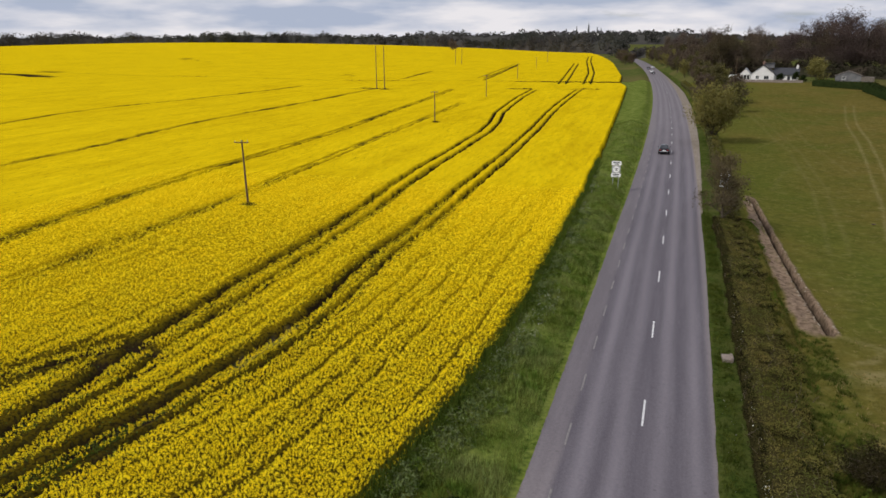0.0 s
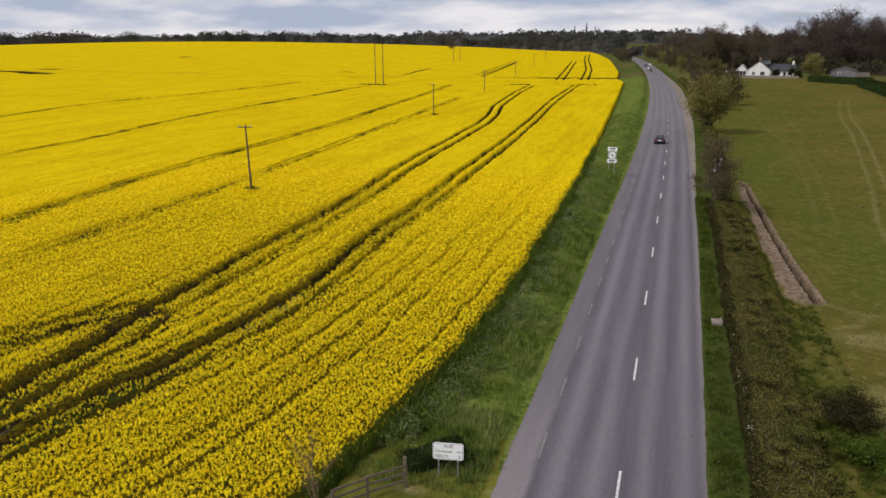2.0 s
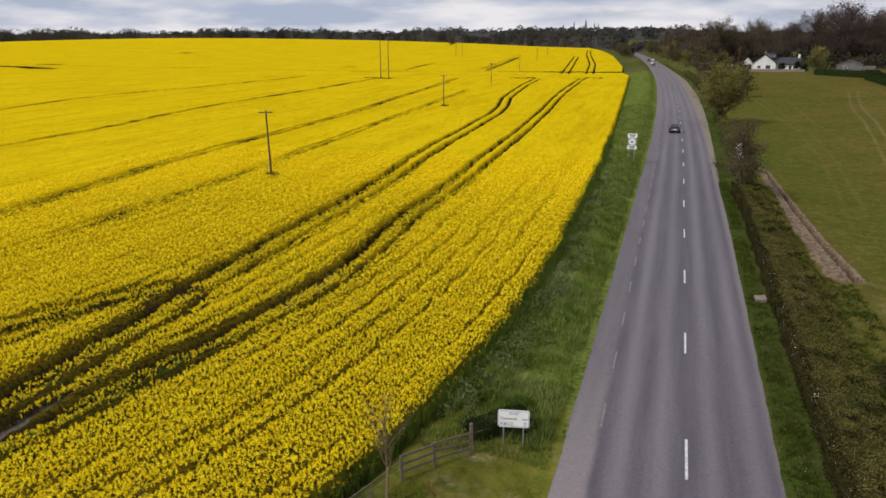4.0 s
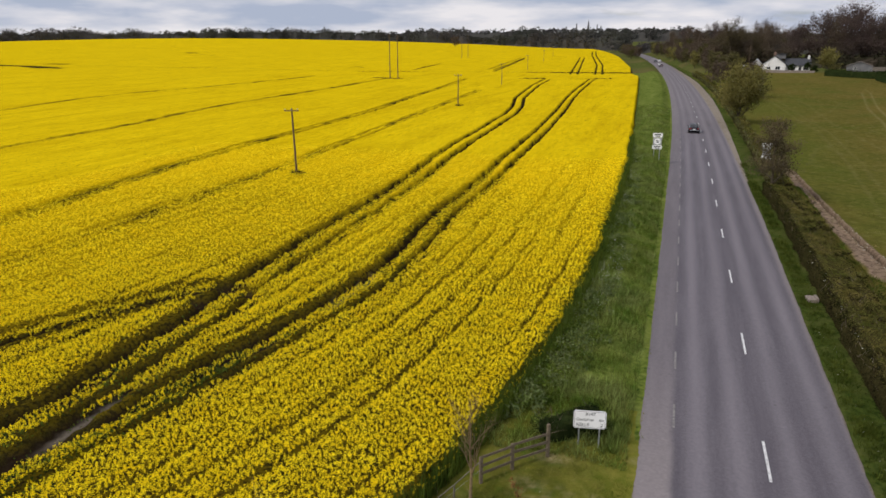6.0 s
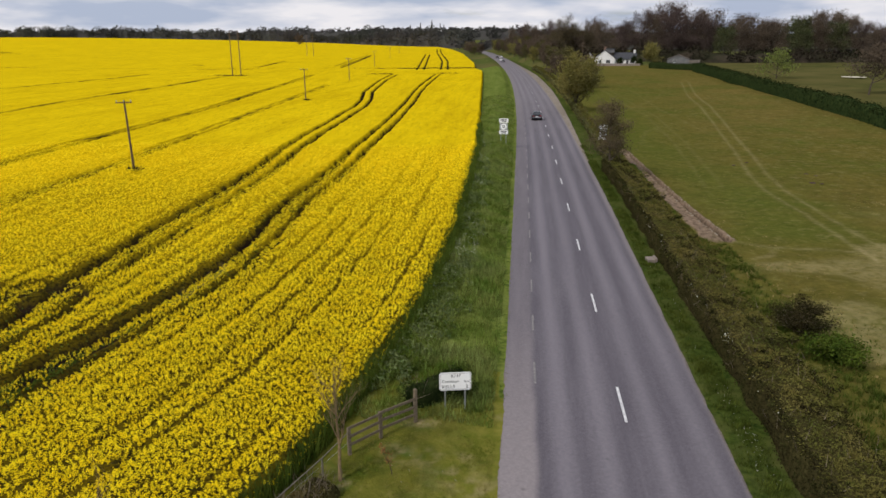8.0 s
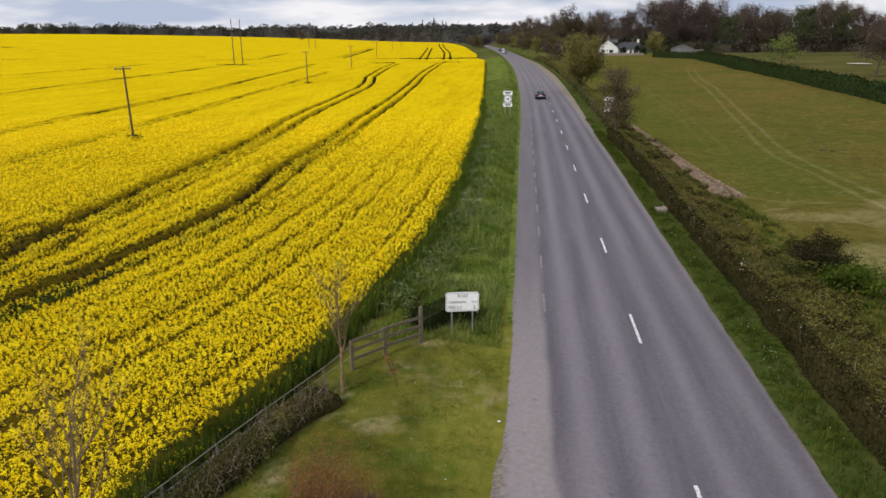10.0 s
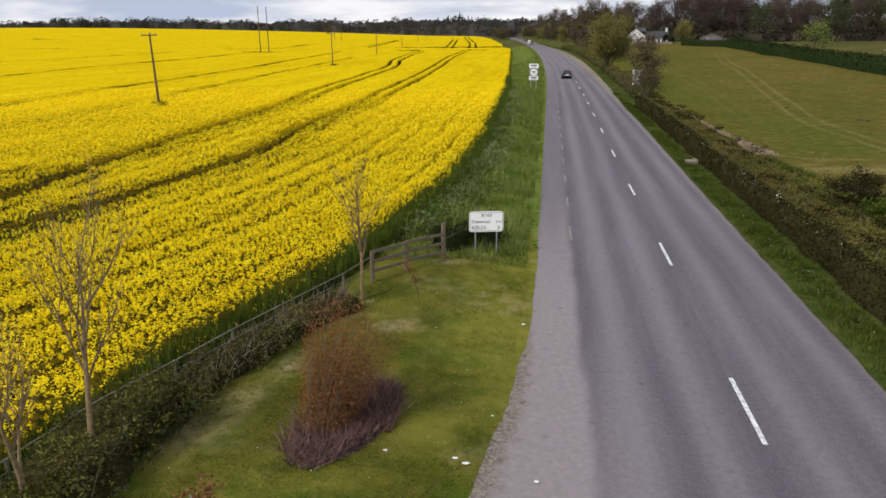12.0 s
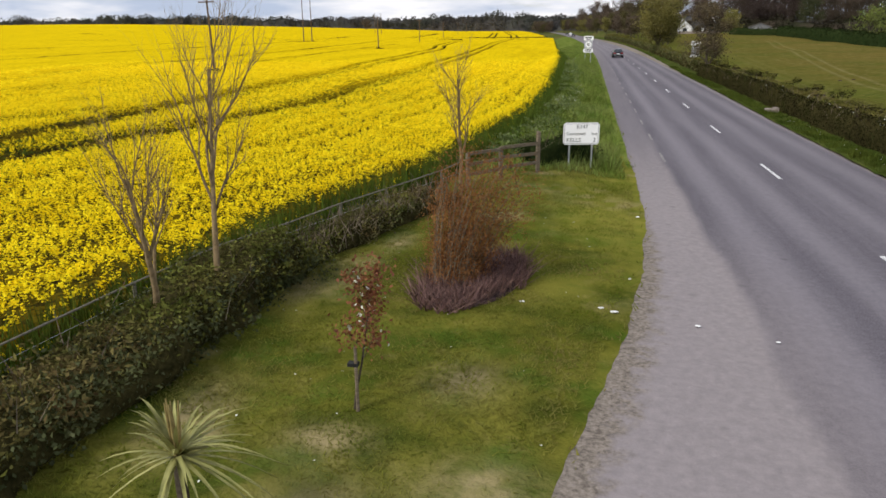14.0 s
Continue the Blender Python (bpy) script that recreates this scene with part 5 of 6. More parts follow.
for k in range(66):
    a = rng.uniform(0, 2 * np.pi)
    e = rng.uniform(-0.35, 1.35)
    L, d = rng.uniform(0.70, 1.05), np.array([math.cos(a) * math.cos(e), math.sin(a) * math.cos(e), math.sin(e)])
    side = np.array([-math.sin(a), math.cos(a), 0])
    vs, fs = [], []
    for i, f in enumerate(np.linspace(0, 1, 6)):
        q = np.array([0, 0, 1.11]) + d * L * f + np.array([0, 0, -0.42 * f * f * L])
        w = 0.024 * (1 - f) ** 0.6 + 0.001
        vs += [q - side * w, q + np.array([0, 0, -0.006]), q + side * w]
        if i:
            b = 3 * i
            fs += [(b - 3, b - 2, b + 1, b), (b - 2, b - 1, b + 2, b + 1)]
    part("leaf", np_mesh("leaf", vs, fs), M_PALM, palm)

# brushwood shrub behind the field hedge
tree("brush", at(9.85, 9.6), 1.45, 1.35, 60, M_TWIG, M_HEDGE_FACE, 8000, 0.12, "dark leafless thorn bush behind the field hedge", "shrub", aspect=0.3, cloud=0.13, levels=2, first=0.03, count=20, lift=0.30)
tree("bramble", at(10.3, 6.4), 0.9, 1.2, 61, M_TWIG, M_STEM, 5000, 0.12, "low green bramble mound behind the field hedge", "shrub", aspect=0.6, cloud=0.14, levels=2, first=0.03, count=18, lift=0.25)

# mounds of nettle, dock and cow parsley against the crop and down the bank
# the dark clumps also stand in for the shade along the crop
hy_ = np.concatenate([RNG.uniform(1, 80, 420), RNG.uniform(2, 38, 300)])
hu_ = np.abs(RNG.normal(size=720)) * 0.9 + 0.05
hx_ = crop_edge(hy_) + hu_
ok = (hx_ < road_x(hy_) + road_left(hy_) - 0.6) & (lattice(hx_ * 0.35, hy_ * 0.14, 74) > 0.36)
hx_, hy_ = hx_[ok], hy_[ok]
rad = RNG.uniform(0.22, 0.62, len(hx_))
for name, pick, mat_, label in (("nettle_shade_clumps", RNG.uniform(0, 1, len(hx_)) < 0.55, M_STEM, "nettles and docks darkening the crop's foot as shade would"), ("herb_clumps", None, M_HERB, "pale grey-green mounds of cow parsley on the bank")):
    dark_ = pick if pick is not None else ~dark_
    d = RNG.normal(size=(dark_.sum(), 110, 3))
    d = d / np.linalg.norm(d, axis=2, keepdims=True) * RNG.uniform(0.5, 1.0, (dark_.sum(), 110, 1))
    c = np.stack([hx_[dark_], hy_[dark_], ground(hx_[dark_], hy_[dark_]) + rad[dark_] * 0.45], 1)[:, None] + d * rad[dark_][:, None, None] * (1, 1, 0.95)
    c = c.reshape(-1, 3)
    c = c[c[:, 2] > ground(c[:, 0], c[:, 1])]
    tagged(part(name, cards(name, c, 0.13, 0.4, 0.6), mat_), label, "herbs", "", "stuff")

# blossom on the field hedge and small white flowers beside the road
y = np.concatenate([RNG.normal(size=26) * 0.35 + 6.0, RNG.uniform(-8, 30, 40)])
c = np.stack([5.05 + np.abs(RNG.normal(size=len(y))) * 0.22, y, ground(5.2 + 0 * y, y) + RNG.uniform(1.15, 1.62, len(y))], 1)
tagged(part("hedge_blossom", cards("hedge_blossom", c, 0.05, 0.3, 0.9), M_WHITE_FLOWER), "sprays of white blossom on the hedge's edge", "flowers", "", "stuff")
y = np.concatenate([RNG.normal(size=60) * 1.6 - 1.0, RNG.uniform(-10, 22, 40)])
c = np.stack([RNG.uniform(3.95, 4.6, len(y)), y, ground(4.2 + 0 * y, y) + RNG.uniform(0.2, 0.3, len(y))], 1)
tagged(part("daisies", cards("daisies", c, 0.035, 0.5, 0.9), M_WHITE_FLOWER), "small white flowers in the grass beside the hedge", "flowers", "", "stuff")

# cow parsley on the verge
x, y = scatter(1500, -9.4, -6, 2, 75, lambda x, y: (x > crop_edge(y) + 0.15) & (lattice(x * 0.5, y * 0.18, 71) > 0.50 + 0.12 * (x - crop_edge(y))))
c = np.repeat(np.stack([x, y, ground(x, y) + RNG.uniform(0.25, 0.5, len(x))], 1), 6, 0) + RNG.normal(size=(len(x) * 6, 3)) * 0.09
tagged(part("cow_parsley", cards("cow_parsley", c, 0.034, 0.5, 0.9), M_WHITE_FLOWER), "pale heads of cow parsley in the verge", "flowers", "", "stuff")
c = np.repeat(np.stack([x, y, ground(x, y) + 0.25], 1), 5, 0) + RNG.normal(size=(len(x) * 5, 3)) * (0.12, 0.12, 0.1)
tagged(part("verge_herbs", cards("verge_herbs", c, 0.12, 0.5, 0.7), M_HERB), "greyish green herbs in the verge", "herbs", "", "stuff")
x, y = scatter(90, -13, -6, -25, -2, lambda x, y: (x > crop_edge(y) + 1.6) & (x < road_left(y) - 0.3))
tagged(part("daisies", cards("daisies", np.stack([x, y, ground(x, y) + 0.09], 1), 0.035, 0.7, 0.9), M_WHITE_FLOWER), "small white daisies in the lawn", "flowers", "", "stuff")

# the wood behind the house, roadside trees and parkland trees, from a few grown trees
WOOD = [tree("woodland_tree", at(66, 352, 0, 0.92), 26, 9.2, 80, M_BARK, M_LEAF_PURPLE, 5200, 0.80, "tall leafless beech with purple-brown buds in the wood", cloud=1.5, levels=2, first=0.10, count=11, lift=0.5, group="wood", sides=3, corners=3, aspect=0.3),
        tree("woodland_tree", at(84, 348, 0, 0.92), 24, 8.8, 81, M_BARK, M_LEAF_BROWN, 5200, 0.80, "tall bare brown tree in the wood", cloud=1.5, levels=2, first=0.10, count=11, lift=0.45, group="wood", sides=3, corners=3, aspect=0.3),
        tree("woodland_tree", at(126, 345, 0, 0.80), 24, 8.6, 82, M_BARK, M_LEAF_DARK, 3000, 0.75, "ivy-covered dark green tree in the wood", cloud=1.4, levels=2, first=0.15, count=11, lift=0.4, group="wood", sides=3, corners=3),
        tree("woodland_tree", at(17, 338, 0, 0.80), 22, 8.6, 83, M_BARK, M_LEAF_DUSK, 5200, 0.62, "tall dusky brown tree at the edge of the wood", cloud=1.2, levels=2, first=0.2, count=11, lift=0.45, group="wood", sides=3, corners=3, aspect=0.5)]
rng = np.random.default_rng(90)
# heights of the wood's skyline along it
skyline = curve([(4, 13), (11, 15.0), (17, 17.0), (26, 17.0), (31, 15.5), (37, 19.8), (44, 18), (51, 23), (57, 24.0), (62, 21), (67, 24.5), (74, 22), (81, 24.5), (87, 19), (94, 21), (102, 22), (108, 17.5),
                 (112, 22), (119, 18), (125, 22), (131, 21), (134, 19), (140, 23.5), (148, 23.5), (154, 21), (159, 17), (168, 15), (185, 15), (205, 13), (250, 12)])
for row, gap in ((333, 7.5), (350, 8.5), (372, 12.0)):
    x = 12.0 if row > 340 else 66.0
    while x < (230 if row < 360 else 215):
        px_, py_ = x + rng.uniform(-1.8, 1.8), row + rng.uniform(-6, 6)
        reach = (py_ + 26.0) / 376.0
        column = (px_ + 4.4) / reach - 4.4
        tall = (float(skyline(column)) * reach + 5.0 * (reach - 1)) * rng.uniform(0.88, 1.02)
        ivy = 87 < column < 94 or 119 < column < 132
        mixed = rng.uniform()
        kind = 3 if column < 34 else 2 if ivy and mixed < 0.8 else 0 if 44 < column < 86 and mixed < 0.7 else 0 if column > 156 and mixed < 0.7 else 2 if column > 95 and mixed < 0.15 else 1
        copy_thing(WOOD[kind], at(px_, py_, rng.uniform(0, 360), tall / (26, 24, 24, 22)[kind], 1.0))
        x += gap * rng.uniform(0.75, 1.25)

LANE = [tree("roadside_tree", at(14, 178, 0, 0.6), 12, 5.0, 84, M_BARK, M_LEAF_OLIVE, 2100, 0.6, "roadside tree with thin olive-brown spring leaves", cloud=0.85, levels=2, first=0.15, count=8, lift=0.42, group="roadside trees", sides=3, corners=3),
        tree("roadside_tree", at(15, 205, 0, 0.6), 12, 5.0, 85, M_BARK, M_LEAF_BROWN, 2000, 0.68, "bare brown roadside tree", cloud=0.85, levels=2, first=0.15, count=8, lift=0.42, group="roadside trees", sides=3, corners=3),
        tree("roadside_tree", at(13, 246, 0, 0.6), 12, 4.6, 86, M_BARK, M_LEAF_SPRING, 2100, 0.6, "green roadside tree in young leaf", cloud=0.85, levels=2, first=0.15, count=8, lift=0.45, group="roadside trees", sides=3, corners=3)]
for y in np.arange(168, 640, 7.0):
    u = 8.2 + float(layby(y)) + rng.uniform(0, 7)
    size = (0.46 + 0.28 * rng.uniform()) * (1.0 if y < 215 else 1.7)
    copy_thing(LANE[int(rng.choice([0, 0, 1, 1, 2], 1)[0])], at(float(road_x(y)) + u, y, rng.uniform(0, 360), size, 0.95))
    if y > 330:
        copy_thing(LANE[int(rng.integers(0, 2))], at(float(road_x(y)) + u + rng.uniform(8, 20), y + 4, rng.uniform(0, 360), size * 1.25, 1.0))
    if y > 500:
        copy_thing(LANE[int(rng.integers(0, 2))], at(float(road_x(y)) - 9 - rng.uniform(0, 6), y, rng.uniform(0, 360), size * 0.9, 1.0))

tree("parkland_tree", at(80, 163), 11, 6.0, 87, M_BARK, M_LEAF_BROWN, 2600, 0.42, "broad bare brown parkland tree beyond the hedge", cloud=0.7, levels=2, first=0.28, count=12, lift=0.3)
tree("parkland_tree", at(76, 218), 7.6, 4.4, 88, M_BARK, M_LEAF_LIME, 1100, 0.5, "bushy lime-green young tree beyond the hedge", cloud=0.8, levels=2, first=0.03, count=12, lift=0.35)
tree("garden_tree", at(50, 296), 8.0, 3.2, 89, M_BARK, M_LEAF_SPRING, 2600, 0.5, "round green garden tree beside the white house", cloud=0.9, levels=2, first=0.1, count=12, lift=0.4)
tree("field_tree", at(-296, 930), 11, 6.5, 91, M_BARK, M_LEAF_BROWN, 1100, 1.1, "lone brown tree at the rape field's far edge", cloud=1.2, levels=2, first=0.1, count=9, lift=0.35)


def far_wood(name, line, depth, low, high, n, size, label, leaf=M_WOOD_FAR, depths=M_WOOD_MASS):
    """A belt of woodland far off: crowns of uneven height made of many leaf clumps."""
    p = np.asarray(line, float)
    dist = np.concatenate([[0], np.cumsum(np.hypot(*np.diff(p, axis=0).T))])
    def skyline_at(s):
        c = 0.40 * lattice(s / 16, s * 0 + 2, 101) + 0.40 * lattice(s / 50, s * 0, 102) + 0.2 * lattice(s / 7, s * 0, 103)
        return low + (high - low) * c ** 1.3 * 1.25
    per = 70
    m = n // per
    s = RNG.uniform(0, dist[-1], m)
    x, y = np.interp(s, dist, p[:, 0]) + RNG.uniform(-0.15, 0.15, m) * depth, np.interp(s, dist, p[:, 1]) + RNG.uniform(0, 1, m) * depth
    top = skyline_at(s) * RNG.uniform(0.74, 1.04, m)
    d = RNG.normal(size=(m, per, 3))
    d = d / np.linalg.norm(d, axis=2, keepdims=True) * RNG.uniform(0.55, 1.0, (m, per, 1)) ** 0.5
    q = np.stack([x, y, ground(x, y) + top * 0.56], 1)[:, None] + d * (top[:, None, None] * (0.40, 0.40, 0.44))
    root = tagged(part(name, cards(name, q.reshape(-1, 3), size, 0.0, 0.8, corners=3), leaf), label, "woodland", "", "stuff")
    t = np.arange(0, dist[-1], 5.0)
    mx_, my_ = np.interp(t, dist, p[:, 0]), np.interp(t, dist, p[:, 1]) + depth * 0.5
    rows = [(-depth * 0.45, 0.0), (-depth * 0.3, 0.58), (0.0, 0.70), (depth * 0.3, 0.58), (depth * 0.5, 0.0)]
    X, Y = np.repeat(mx_[:, None], 5, 1), my_[:, None] + np.array([r[0] for r in rows])[None]
    Z = ground(X, Y) - 0.5 + skyline_at(t)[:, None] * np.array([r[1] for r in rows])[None]
    i = np.arange(X.size).reshape(X.shape)
    f = np.stack([i[:-1, :-1], i[1:, :-1], i[1:, 1:], i[:-1, 1:]], -1).reshape(-1, 4)
    part("mass", np_mesh("mass", np.stack([X, Y, Z], -1).reshape(-1, 3), f), depths, root)["kind"] = "stuff"


far_wood("far_wood", [(-1700, 500), (-1300, 830), (-1000, 1080), (-700, 1190), (-300, 1130), (-120, 960), (-70, 900)], 30, 11, 29, 76000, 2.3, "dark line of bare woodland beyond the rape field")
far_wood("far_wood", [(-2300, 1100), (-1500, 1700), (-800, 2000), (-300, 1800), (100, 1700)], 160, 18, 40, 30000, 4.6, "distant woodland on the horizon")
far_wood("far_wood", [(-900, 2500), (-450, 2480), (0, 2450), (500, 2300)], 300, 8, 22, 20000, 4.8, "distant woodland around the hilltop town")
far_wood("far_wood", [(-60, 680), (20, 660), (120, 580), (260, 480), (420, 400)], 60, 6, 15, 26000, 1.4, "bare woodland beyond the road's bend")
far_wood("far_wood", [(235, 395), (300, 330), (420, 260), (600, 120), (700, -100)], 40, 9, 22, 22000, 1.5, "bare woodland beyond the parkland")
# near-black brushwood, its colour holding the shade below the crowns
far_wood("undergrowth", [(8, 352), (30, 345), (60, 322), (82, 312), (120, 312), (160, 318), (240, 340)], 40, 4.0, 9.5, 18000, 0.8, "brushwood coloured as shade under the trees of the wood", M_BRUSH, M_BRUSH)
for k in range(30):
    y = rng.uniform(420, 660)
    x = float(road_x(y)) + 20 + 95 * rng.uniform() ** 1.5
    copy_thing(WOOD[int(rng.choice([0, 1, 1, 3, 3], 1)[0])], at(x, y, rng.uniform(0, 360), rng.uniform(0.55, 0.85), 1.0))


# ---- road signs ----
def lettering(text, size, x, z, parent, align="LEFT", wide=1.0):
    data = bpy.data.curves.new("letters", "FONT")
    data.body, data.size, data.align_x, data.extrude = text, size, align, 0.001
    tmp = bpy.data.objects.new("letters", data)
    scene.collection.objects.link(tmp)
    me = bpy.data.meshes.new_from_object(tmp.evaluated_get(bpy.context.evaluated_depsgraph_get()))
    bpy.data.objects.remove(tmp)
    me.transform(Matrix.Translation((x, -0.0155, z)) @ pose(0, 0, 0, 90, 0, 0) @ Matrix.Diagonal((wide, 1, 1, 1)))
    me.materials.clear()
    return part("lettering", me, M_INK, parent)


def panel_mesh(w, h, d=0.022, r=0.05):
    bm = boxed((w, d, h))
    edges = [e for e in bm.edges if abs(e.verts[0].co.y - e.verts[1].co.y) > d * 0.5]
    bmesh.ops.bevel(bm, geom=edges, offset=r, segments=4, affect="EDGES")
    return bm


gx, gy = -6.75, 0.05
sign = thing("direction_sign", pose(gx, gy, gz(gx, gy), 0, 0, 10.5), "white road direction sign with black lettering on two steel posts", "road sign")
panel = part("panel", panel_mesh(1.27, 0.77), M_SIGN, sign)
panel.location = (0, 0, 1.46 - gz(gx, gy))
bm = bmesh.new()
for sz, mm in (((1.21, 0.004, 0.012), (0, 0, 0.345)), ((1.21, 0.004, 0.012), (0, 0, -0.345))):
    box(bm, sz, Matrix.Translation((mm[0], -0.0125, mm[2])))
for sx_ in (-0.597, 0.597):
    box(bm, (0.012, 0.004, 0.66), Matrix.Translation((sx_, -0.0125, 0)))
part("border", bm, M_INK, panel)
lettering("R147", 0.19, 0.02, 0.175, panel, "CENTER")
lettering("Ceanannas", 0.17, -0.53, -0.05, panel, wide=0.92)
lettering("km", 0.15, 0.36, -0.05, panel)
lettering("KELLS", 0.20, -0.53, -0.29, panel)
lettering("2", 0.20, 0.42, -0.29, panel)
for sx_ in (-0.40, 0.40):
    part("post", tube(bmesh.new(), (sx_, 0.04, -0.2), (sx_, 0.04, 1.78 - gz(gx, gy)), 0.032, 0.032, 10), M_STEEL, sign, "grey galvanised post")


def town_sign(x, y, turn, label):
    s = thing("town_sign", pose(x, y, gz(x, y), 0, 0, turn), label, "road sign")
    for z, h, m in ((3.15, 0.55, M_SIGN), (2.36, 0.90, M_SIGN_GREY), (1.62, 0.50, M_SIGN)):
        p = part("panel", panel_mesh(1.22 if h < 0.8 else 1.05, h), m, s)
        p.location = (0, 0, z)
        bm = bmesh.new()
        if h < 0.8:
            box(bm, (0.82, 0.004, 0.13), Matrix.Translation((0, -0.0135, 0.08)))
            box(bm, (0.6, 0.004, 0.09), Matrix.Translation((0.02, -0.0135, -0.12)))
            part("lettering", bm, M_INK, p)
        else:
            bmesh.ops.create_cone(bm, cap_ends=True, segments=28, radius1=0.40, radius2=0.40, depth=0.006, matrix=Matrix.Translation((0, -0.015, 0)) @ pose(0, 0, 0, 90, 0, 0))
            disc = part("roundel", bm, M_SIGN, p)
            part("bars", box(boxed((0.42, 0.004, 0.10), Matrix.Translation((0, -0.021, 0.08))), (0.3, 0.004, 0.1), Matrix.Translation((0.02, -0.021, -0.1))), M_INK, disc)
    for sx_ in (-0.35, 0.35):
        part("post", tube(bmesh.new(), (sx_, 0.05, -0.2), (sx_, 0.05, 3.4), 0.045, 0.045, 8), M_STEEL, s, "grey galvanised post")
    return s


town_sign(-6.65, 71.4, 4, "stack of white and grey road signs on two verge posts")
town_sign(6.45, 71.0, 200, "stack of white road signs standing in the roadside hedge")

# ---- timber fence, rail and wire along the lawn ----
FENCE = [(-8.18, -1.16), (-9.32, -2.35), (-10.24, -3.50)]
fence = thing("timber_fence", (FENCE[0][0], FENCE[0][1], 0), "weathered three-rail timber fence beside the lawn", "fence")
fo = np.array(fence.location)
for k, (x, y) in enumerate(FENCE):
    g = gz(x, y)
    p = part("post", boxed((0.12, 0.12, 1.6 if k == 0 else 1.3), Matrix.Translation((x - fo[0], y - fo[1], g + (0.68 if k == 0 else 0.5))) @ pose(0, 0, 0, 0, 0, 40), 0.012), M_TIMBER, fence)
for (x0, y0), (x1, y1) in zip(FENCE[:-1], FENCE[1:]):
    L, a = math.hypot(x1 - x0, y1 - y0), math.degrees(math.atan2(y1 - y0, x1 - x0))
    for z in (0.42, 0.75, 1.08):
        m = Matrix.Translation(((x0 + x1) / 2 - fo[0], (y0 + y1) / 2 - fo[1] - 0.05, gz(x0, y0) + z)) @ pose(0, 0, 0, RNG.uniform(-1, 1), RNG.uniform(-1.0, 1.0), a)
        part("rail", boxed((L + 0.05, 0.035, 0.11), m, 0.006), M_TIMBER, fence)
WIRE = [(-10.24, -3.50), (-10.80, -5.05), (-11.75, -7.75), (-12.36, -9.75), (-12.95, -11.6), (-13.5, -13.5), (-13.9, -15.8), (-14.25, -19), (-14.6, -25)]
wire = thing("wire_fence", (WIRE[0][0], WIRE[0][1], 0), "low post and rail fence in the hedge beside the crop", "fence")
wo = np.array(wire.location)
for x, y in WIRE[1:]:
    part("post", tube(bmesh.new(), (x - wo[0], y - wo[1], -0.2), (x - wo[0], y - wo[1], 0.95), 0.040, 0.035, 7), M_TIMBER_GREY, wire)
for k, ((x0, y0), (x1, y1)) in enumerate(zip(WIRE[:-1], WIRE[1:])):
    sag = (1.08, 0.96, 0.94, 0.97, 0.93, 0.97, 0.95, 0.94, 0.96)
    part("rail", tube(bmesh.new(), (x0 - wo[0], y0 - wo[1], sag[k]), (x1 - wo[0], y1 - wo[1], sag[k + 1]), 0.020, 0.017, 6), M_TIMBER_GREY, wire, "silver-grey weathered top rail")
    part("wire", tube(bmesh.new(), (x0 - wo[0], y0 - wo[1], 0.70), (x1 - wo[0], y1 - wo[1], 0.70), 0.004, 0.004, 4), M_STEEL, wire)


# ---- poles in the field ----
def utility_pole(x, y, height, r, label, arm=True, turn=0.0, lean=0.0):
    p = thing("utility_pole", pose(x, y, gz(x, y), 0, lean, turn), label, "utility pole", "utility poles")
    part("shaft", tube(bmesh.new(), (0, 0, -0.3), (0, 0, height), r, r * 0.65, 10), M_POLE, p)
    if arm:
        part("crossarm", boxed((1.7, 0.11, 0.12), Matrix.Translation((0, -0.14, height - 0.25)), 0.01), M_POLE, p)
        for k in (-0.75, 0, 0.75):
            part("insulator", tube(bmesh.new(), (k, -0.14, height - 0.2), (k, -0.14, height + 0.02), 0.04, 0.03, 8), M_STEEL, p)
    return p


utility_pole(-46.35, 48.1, 8.35, 0.14, "slim wooden utility pole with a crossarm standing in the crop", True, 8, -1.2)
for x, y, h in ((-52.6, 134.5, 8.0), (-60.3, 210, 8.0), (-73.5, 318, 8.0), (-85, 424, 8.0), (-97, 530, 8.0)):
    utility_pole(x, y, h, 0.14, "slim wooden utility pole standing in the rape field", True, 8)
for x, y, h in ((-109.6, 234.5, 17.2), (-106.8, 235.5, 17.0), (-152.5, 476, 15), (-148.5, 478, 15)):
    utility_pole(x, y, h, 0.19, "tall paired wooden power pole in the rape field", False)
utility_pole(18.5, 262, 11, 0.16, "tall wooden pole among the roadside trees", False)
for x, y in ((-46.1, 47.5), (-52.5, 134)):
    rr = thing("pole_gap", (x, y, gz(x, y)), "small dark clump of uncut weeds at a pole's foot", "weeds")
    c = RNG.normal(size=(220, 3)) * (0.45, 0.35, 0.12) + (0.2, -0.1, 1.1)
    part("leaves", cards("leaves", c, 0.2, 0.2, 0.6), M_HEDGE_CORE, rr)

